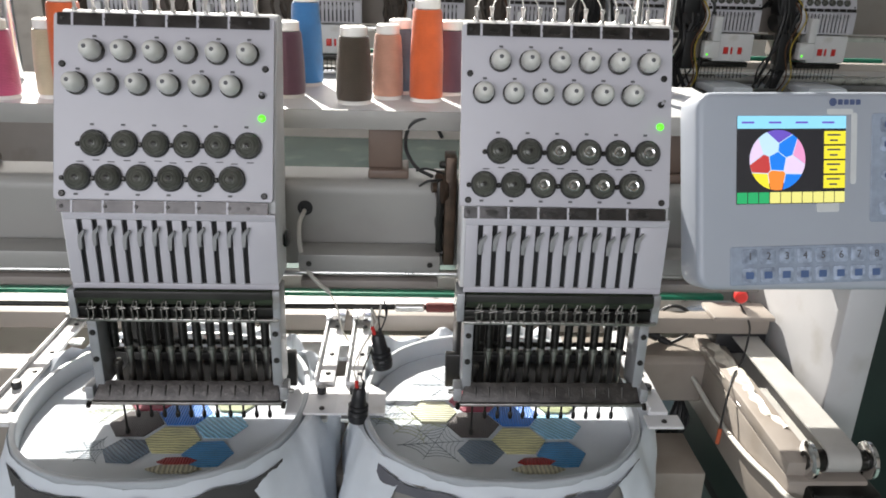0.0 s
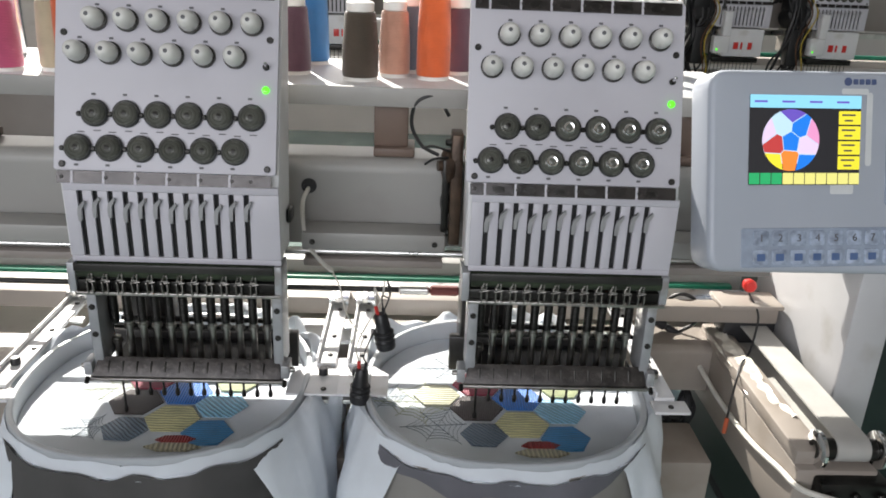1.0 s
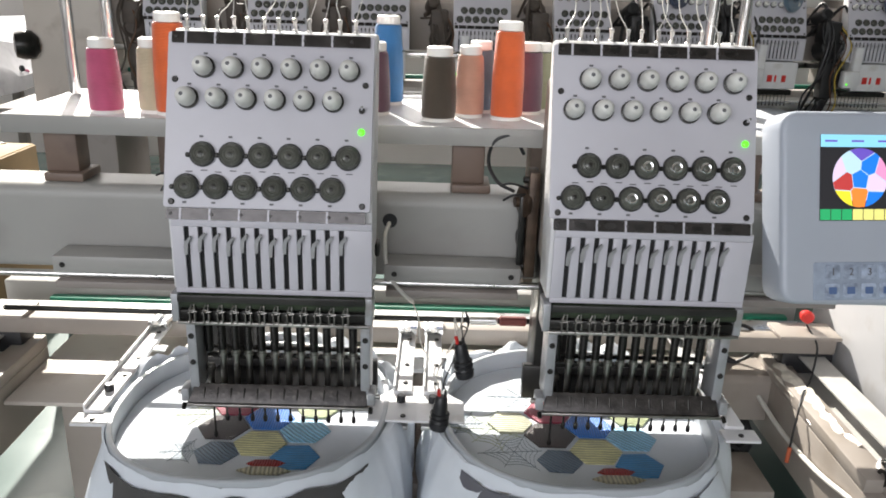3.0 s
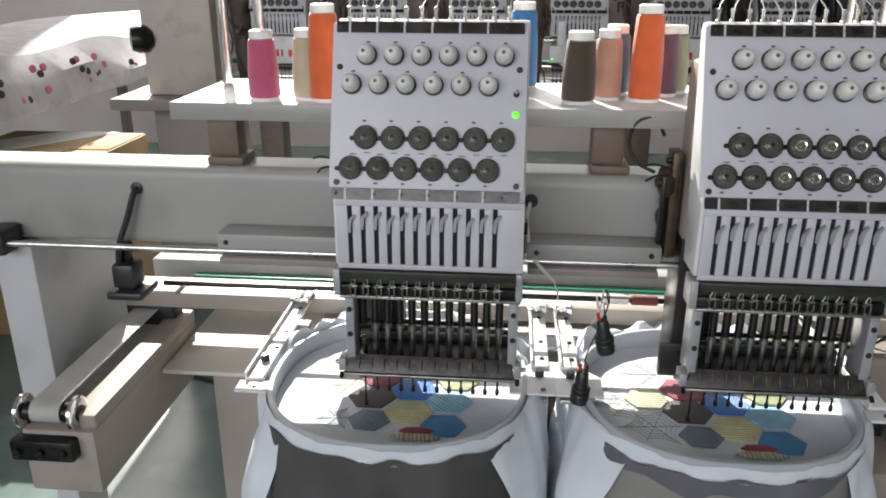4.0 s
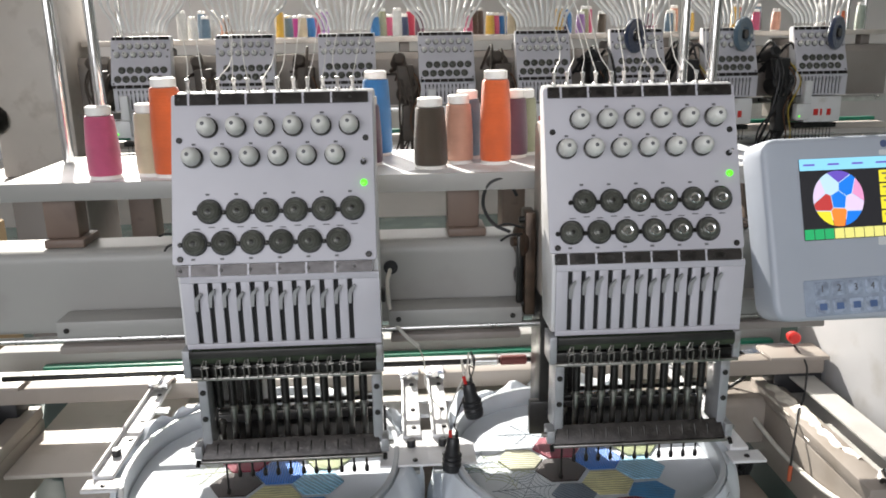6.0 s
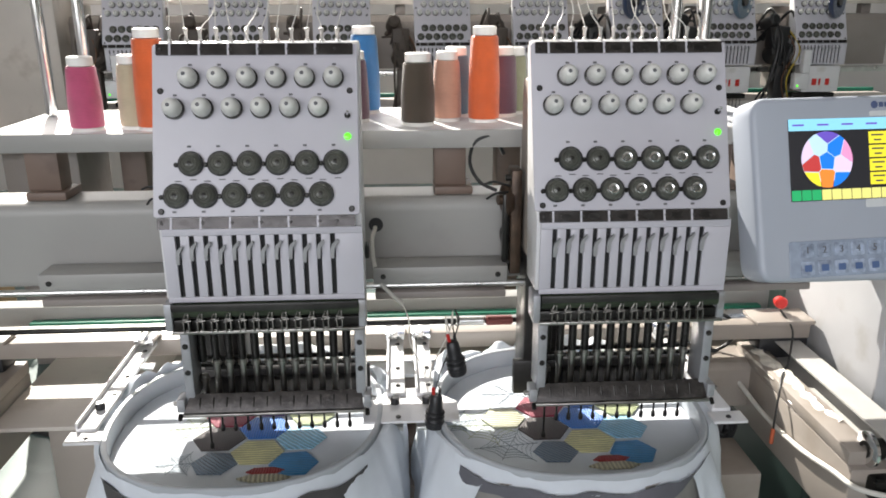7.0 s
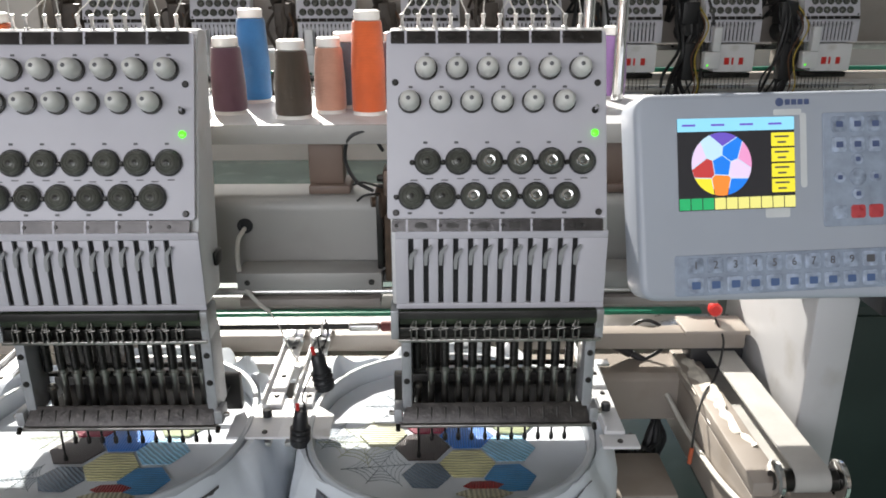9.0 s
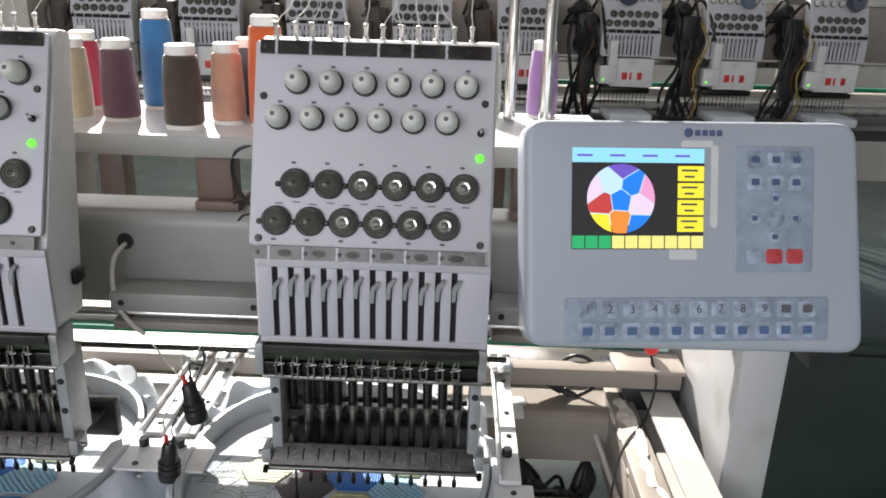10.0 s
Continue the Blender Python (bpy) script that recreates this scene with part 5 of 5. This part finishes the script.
first.location = (FARX[0], 0.80 + FAR_Y, 1.0 + FAR_Z)
for x in FARX[1:]:
    copy_thing(first, Matrix.Translation((x, 0.80 + FAR_Y, 1.0 + FAR_Z)))
far = thing("far_machine_frame", (0.3, 3.4, 0), "taupe steel frame of a long eight-head embroidery machine", "machine frame")
part("main_beam", long_profile([(3.20, 1.18), (3.20, 1.36), (3.22, 1.385), (3.40, 1.385), (3.42, 1.36), (3.42, 1.18)], -1.36, 1.95), TAUPE, far)
part("guide_rail", box(-1.4, 2.0, 3.15, 3.19, 1.155, 1.175, 0.003), STEEL, far)
part("lower_rail", box(-1.4, 2.0, 3.12, 3.18, 0.985, 1.015, 0.003), STEEL, far)
part("carriage_rail", box(-1.4, 2.0, 3.22, 3.30, 1.03, 1.055, 0.003), PALE, far)
part("green_strip", box(-1.4, 2.0, 3.31, 3.33, 1.02, 1.07, 0.002), GREEN, far)
part("table", box(-1.4, 2.0, 2.93, 3.6, 0.925, 0.965, 0.004), DARKTABLE, far)
part("crossbar", box(-1.4, 2.1, 3.3, 3.34, 0.30, 0.36, 0.004), TAUPE, far)
for x in (-1.2, 0.35, 1.45):
    part("leg", box(x - 0.05, x + 0.05, 3.25, 3.37, 0, 0.93, 0.005), POSTP, far)
# body in warm white instead of taupe, glare haze put into its colour
part("end_cabinet", box(-1.64, -1.36, 3.08, 3.5, 0.95, 1.62, 0.012), PALE, far)
part("end_cabinet_foot", box(-1.64, -1.36, 3.1, 3.48, 0.0, 0.90, 0.010), TAUPE, far)
part("end_shelf", box(-1.76, -1.30, 2.98, 3.5, 0.905, 0.95, 0.006), TAUPE, far)
part("handwheel", lathe([(0, 0), (0.03, 0), (0.05, 0.02), (0.055, 0.05), (0.045, 0.08), (0.02, 0.085), (0, 0.085)], (-1, -0.5, 0), (-1.60, 3.09, 1.17), 20), GUN, far, "dark steel handwheel")
part("shelf", box(-1.35, 2.0, 3.24, 3.50, 1.425, 1.445, 0.002), PALE, far)
for x in (-1.2, -0.1, 1.0, 1.9):
    part("shelf_post", box(x - 0.02, x + 0.02, 3.30, 3.34, 1.385, 1.425, 0.002), TAUPE, far)
for x in (-1.25, -0.45, 0.35, 1.15, 1.88, 1.96):
    part("pole", rod((x, 3.42, 1.445), (x, 3.42, 2.25), 0.011, 10), CHROME, far)
part("thread_bar", rod((-1.35, 3.42, 2.1), (2.0, 3.42, 2.1), 0.01, 10), CHROME, far)
rng = random.Random(11)
names = list(SPOOL_COLOURS)
for k, hx in enumerate(FARX):
    for j in range(7):
        x = hx + 0.115 + 0.03 * j
        spool(rng.choice(names), x, 3.29 + 0.05 * (j % 3), 1.445, rng.choice((0.078, 0.1)), 0.0195, "spools on the far shelf")
TUBE = material("white_thread_tube", (0.82, 0.82, 0.81), 0.4, 0, 0.05, 30, 0, 300)
for hx in FARX:
    bm = bmesh.new()
    for k in range(12):
        x = hx - 0.09 + 0.0163 * k
        out = hx + (x - hx) * 1.75
        cable([(x, 3.12, 1.475), (x + (out - x) * 0.2, 3.13, 1.515), (out, 3.2, 1.60), (out + 0.02 * math.sin(k), 3.32, 1.80), (out, 3.42, 2.1)], 0.0058, 6, bm, 5)
    solo("thread_tubes", bm, TUBE, (hx, 3.12, 1.475), "fan of white thread tubes above a far head", "thread tubes", "thread tubes of the far machine", kind="stuff")
WIRES = (material("brown_wire", (0.10, 0.045, 0.02), 0.5, 0, 0.2, 40, 0, 300), material("yellow_wire", (0.45, 0.33, 0.05), 0.5, 0, 0.2, 40, 0, 300))
# cable black lightened to brown, with the haze put into the colour
HAZYCABLE = material("hazy_brown_cable", (0.07, 0.055, 0.045), 0.6, 0, 0.25, 30, 0.05, 300)
wr = random.Random(21)
for n_, hx in enumerate(FARX):
    # dark leads that leave the beam beside each head and dive under the table
    bm = bmesh.new()
    for k in range(10 if n_ > 4 else 5):
        x = hx - 0.205 + (0.010 if n_ > 4 else 0.016) * k
        r = wr.uniform
        cable([(x - 0.02, 3.20, 1.30 + r(-0.05, 0.05)), (x + r(-0.03, 0.03), 3.13 + r(-0.03, 0.02), 1.36 + r(-0.06, 0.05)), (x + r(-0.02, 0.045), 3.06 + r(-0.03, 0.03), 1.27 + r(-0.03, 0.03)),
               (x + r(-0.01, 0.04), 3.07 + r(-0.03, 0.03), 1.17 + r(-0.03, 0.03)), (x + r(-0.02, 0.03), 3.10 + r(-0.03, 0.03), 1.06), (x + r(-0.03, 0.03), 3.12, 0.97)], wr.choice((0.004, 0.006, 0.009)), 6, bm, 5)
    rod((hx - 0.155, 3.15, 1.22), (hx - 0.15, 3.06, 1.25), 0.040, 14, bm)
    box(hx - 0.19, hx - 0.125, 3.06, 3.14, 1.255, 1.34, 0.008, bm)
    box(hx - 0.175, hx - 0.13, 3.05, 3.10, 1.05, 1.19, 0.006, bm)
    rod((hx - 0.19, 3.16, 1.34), (hx - 0.18, 3.08, 1.37), 0.024, 12, bm)
    solo("cable_bundle", bm, RUBBER if n_ > 4 else HAZYCABLE, (hx - 0.17, 3.15, 1.25), "black cables and a round motor beside a far head", "cables", "cables of the far machine", kind="stuff")
    for mat, text in zip(WIRES, ("brown", "yellow") if n_ > 5 else ("brown",)):
        x = hx - 0.15 + wr.uniform(-0.02, 0.03)
        solo("thin_lead", cable([(x, 3.08, 1.33), (x + 0.03, 3.03, 1.25), (x - 0.01, 3.03, 1.14), (x + 0.02, 3.05, 1.03), (x + 0.01, 3.08, 0.967)], 0.0028, 6), mat, (x, 3.08, 1.0), "thin %s lead hanging beside a far head" % text, "cable", "leads of the far machine")
    solo("hooped_cloth", box(hx - 0.075, hx + 0.085, 2.95, 3.12, 0.966, 1.0, 0.012), CLOTH, (hx, 3.0, 0.966), "white cloth over the arm under a far head", "cloth", "cloths on the far machine")
for x, c in ((FARX[7] + 0.05, "navy"), (FARX[6] + 0.04, "steel"), (FARX[5] - 0.02, "navy")):
    y, z = 3.055, 1.435
    reel = thing("thread_reel", (x, y, z), "dark blue thread reel fixed on a far head", "reel", "reels on the far heads")
    part("rim", lathe([(0.030, -0.010), (0.062, -0.010), (0.066, -0.004), (0.066, 0.004), (0.062, 0.010), (0.030, 0.010), (0.030, -0.010)], (0.75, -1, 0), (x, y, z), 24), THREAD[c], reel)
    part("hub", lathe([(0, -0.014), (0.018, -0.014), (0.018, 0.014), (0, 0.014)], (0.75, -1, 0), (x, y, z), 16), IRON, reel)
    part("spindle", rod((x, y, z), (x - 0.02, y + 0.06, z - 0.02), 0.006, 8), GUN, reel)

# the far machine stands slightly askew to the near one
ASKEW = Matrix.Translation((-1.0498, 2.8807, -0.0045)) @ Matrix.Rotation(radians(2.47), 4, "Z") @ Matrix.Translation((1.09, -3.04, 0))
for ob in [o for o in bpy.data.objects if o not in before_far and o.parent is None]:
    ob.matrix_basis = ASKEW @ ob.matrix_basis

# ---- the covered work table along the side of the room ----
COVERCLOTH = material("grey_white_cover_cloth", (0.40, 0.40, 0.42), 0.9, 0, 0.16, 9, 0.5, 700, worn=(0.30, 0.29, 0.32))
tab = thing("work_table", (-2.6, 4.0, 0), "long work table covered with pale patterned cloth", "table")
part("tabletop", box(-3.1, -2.15, 2.3, 5.6, 0.86, 0.90, 0.004), PALE, tab)
for x in (-3.05, -2.2):
    for y in (2.4, 5.5):
        part("leg", box(x - 0.03, x + 0.03, y - 0.03, y + 0.03, 0, 0.86, 0.003), TAUPE, tab)
grid = []
for j in range(70):
    y = 2.25 + 3.4 * j / 69
    line = []
    for k, (dx, dz) in enumerate(((-0.9, 0.02), (-0.86, 0.16), (-0.6, 0.21), (-0.3, 0.20), (-0.06, 0.16), (0.02, 0.06), (0.05, 0.0), (0.06, -0.06))):
        w = noise.noise(Vector((y * 2.1, k * 0.7, 2)))
        line.append((-2.15 + dx + 0.03 * w, y, 0.93 + dz + 0.04 * w))
    grid.append(line)
cover = thing("table_cover", (-2.5, 3.6, 0.84), "pale cloth cover with small dark and pink dots", "cloth")
for name, k0, k1 in (("top_cloth", 0, 4), ("hanging_edge", 4, 7)):
    bm = bmesh.new()
    vs = [[bm.verts.new(p) for p in line[k0:k1 + 1]] for line in grid]
    for a, b in zip(vs, vs[1:]):
        for k in range(k1 - k0):
            bm.faces.new((a[k], a[k + 1], b[k + 1], b[k]))
    part(name, bm, COVERCLOTH, cover)
rng = random.Random(5)
DOTMATS = (material("pink_cloth_dot", (0.5, 0.15, 0.25), 0.9), BLACK)
for k in range(60):
    y = 2.4 + 3.1 * rng.random()
    z = 0.91 + 0.13 * rng.random()
    part("cloth_dot", lathe([(0, 0), (0.016, 0), (0.016, 0.006), (0, 0.009)], (1, -0.3, 0.2), (-2.115, y, z), 10), DOTMATS[k % 2], cover)
crate = thing("storage_bin", (-2.9, 2.9, 1.13), "lavender-blue plastic bin on the covered table", "bin")
BIN = material("lavender_plastic", (0.30, 0.30, 0.48), 0.4)
part("body", box(-3.1, -2.75, 2.7, 3.1, 1.13, 1.38, 0.02), BIN, crate)
part("rim", box(-3.12, -2.73, 2.68, 3.12, 1.37, 1.395, 0.006), BIN, crate)
# floor cable near the machine's foot
solo("floor_cable", cable([(-1.3, 1.0, 0.006), (-1.1, 1.35, 0.006), (-0.8, 1.25, 0.006), (-0.6, 1.0, 0.01), (-0.5, 0.9, 0.006), (-0.35, 1.1, 0.006)], 0.006, 8), RUBBER, (-0.8, 1.2, 0), "black cable lying on the floor", "cable")
solo("floor_cable", cable([(-2.0, 2.6, 0.006), (-0.8, 2.2, 0.006), (0.2, 2.35, 0.006), (1.0, 2.5, 0.006)], 0.008, 8), RUBBER, (-0.8, 2.3, 0), "black cable lying on the floor", "cable")
box_ = thing("cardboard_box", (-2.2, 3.0, 0), "tall brown cardboard box with white paper on top", "box")
part("body", box(-2.45, -1.82, 2.60, 3.28, 0, 0.705, 0.004), CARD, box_)
part("flap", box(-2.45, -2.0, 2.60, 2.938, 0.7055, 0.709, 0.001), CARD, box_)
part("flap", box(-2.45, -1.83, 2.942, 3.28, 0.7055, 0.709, 0.001), CARD, box_)
part("paper_strip", prism([(-0.24, -0.38), (0.26, 0.27), (0.0, 0.27), (-0.24, 0.0)], Matrix.Translation((-2.2, 3.0, 0.7095)), 0.004), CASE, box_, "white paper sheet")

# added cabinet shape; its dark green stands for shade on the floor
SHADEGREEN = material("floor_shade_green", (0.018, 0.032, 0.028), 0.4, 0, 0.2, 5, 0.06, 200)
cab = thing("tool_cabinet", (1.4, 1.7, 0), "dark green cabinet shape added for the shaded floor beside the machine", "cabinet")
part("body", box(0.86, 2.0, 1.45, 2.05, 0.06, 0.78, 0.006), SHADEGREEN, cab)
part("top", box(0.85, 2.01, 1.44, 2.06, 0.78, 0.80, 0.004), SHADEGREEN, cab)
for x in (0.92, 1.94):
    part("foot", box(x - 0.04, x + 0.04, 1.5, 2.0, 0.0, 0.06, 0.003), BLACK, cab)
for x0 in (0.88, 1.44):
    d = part("door", box(x0, x0 + 0.54, 1.438, 1.45, 0.08, 0.76, 0.003), SHADEGREEN, cab)
    part("handle", rod((x0 + 0.48, 1.43, 0.45), (x0 + 0.48, 1.43, 0.56), 0.006, 8), STEEL, d)
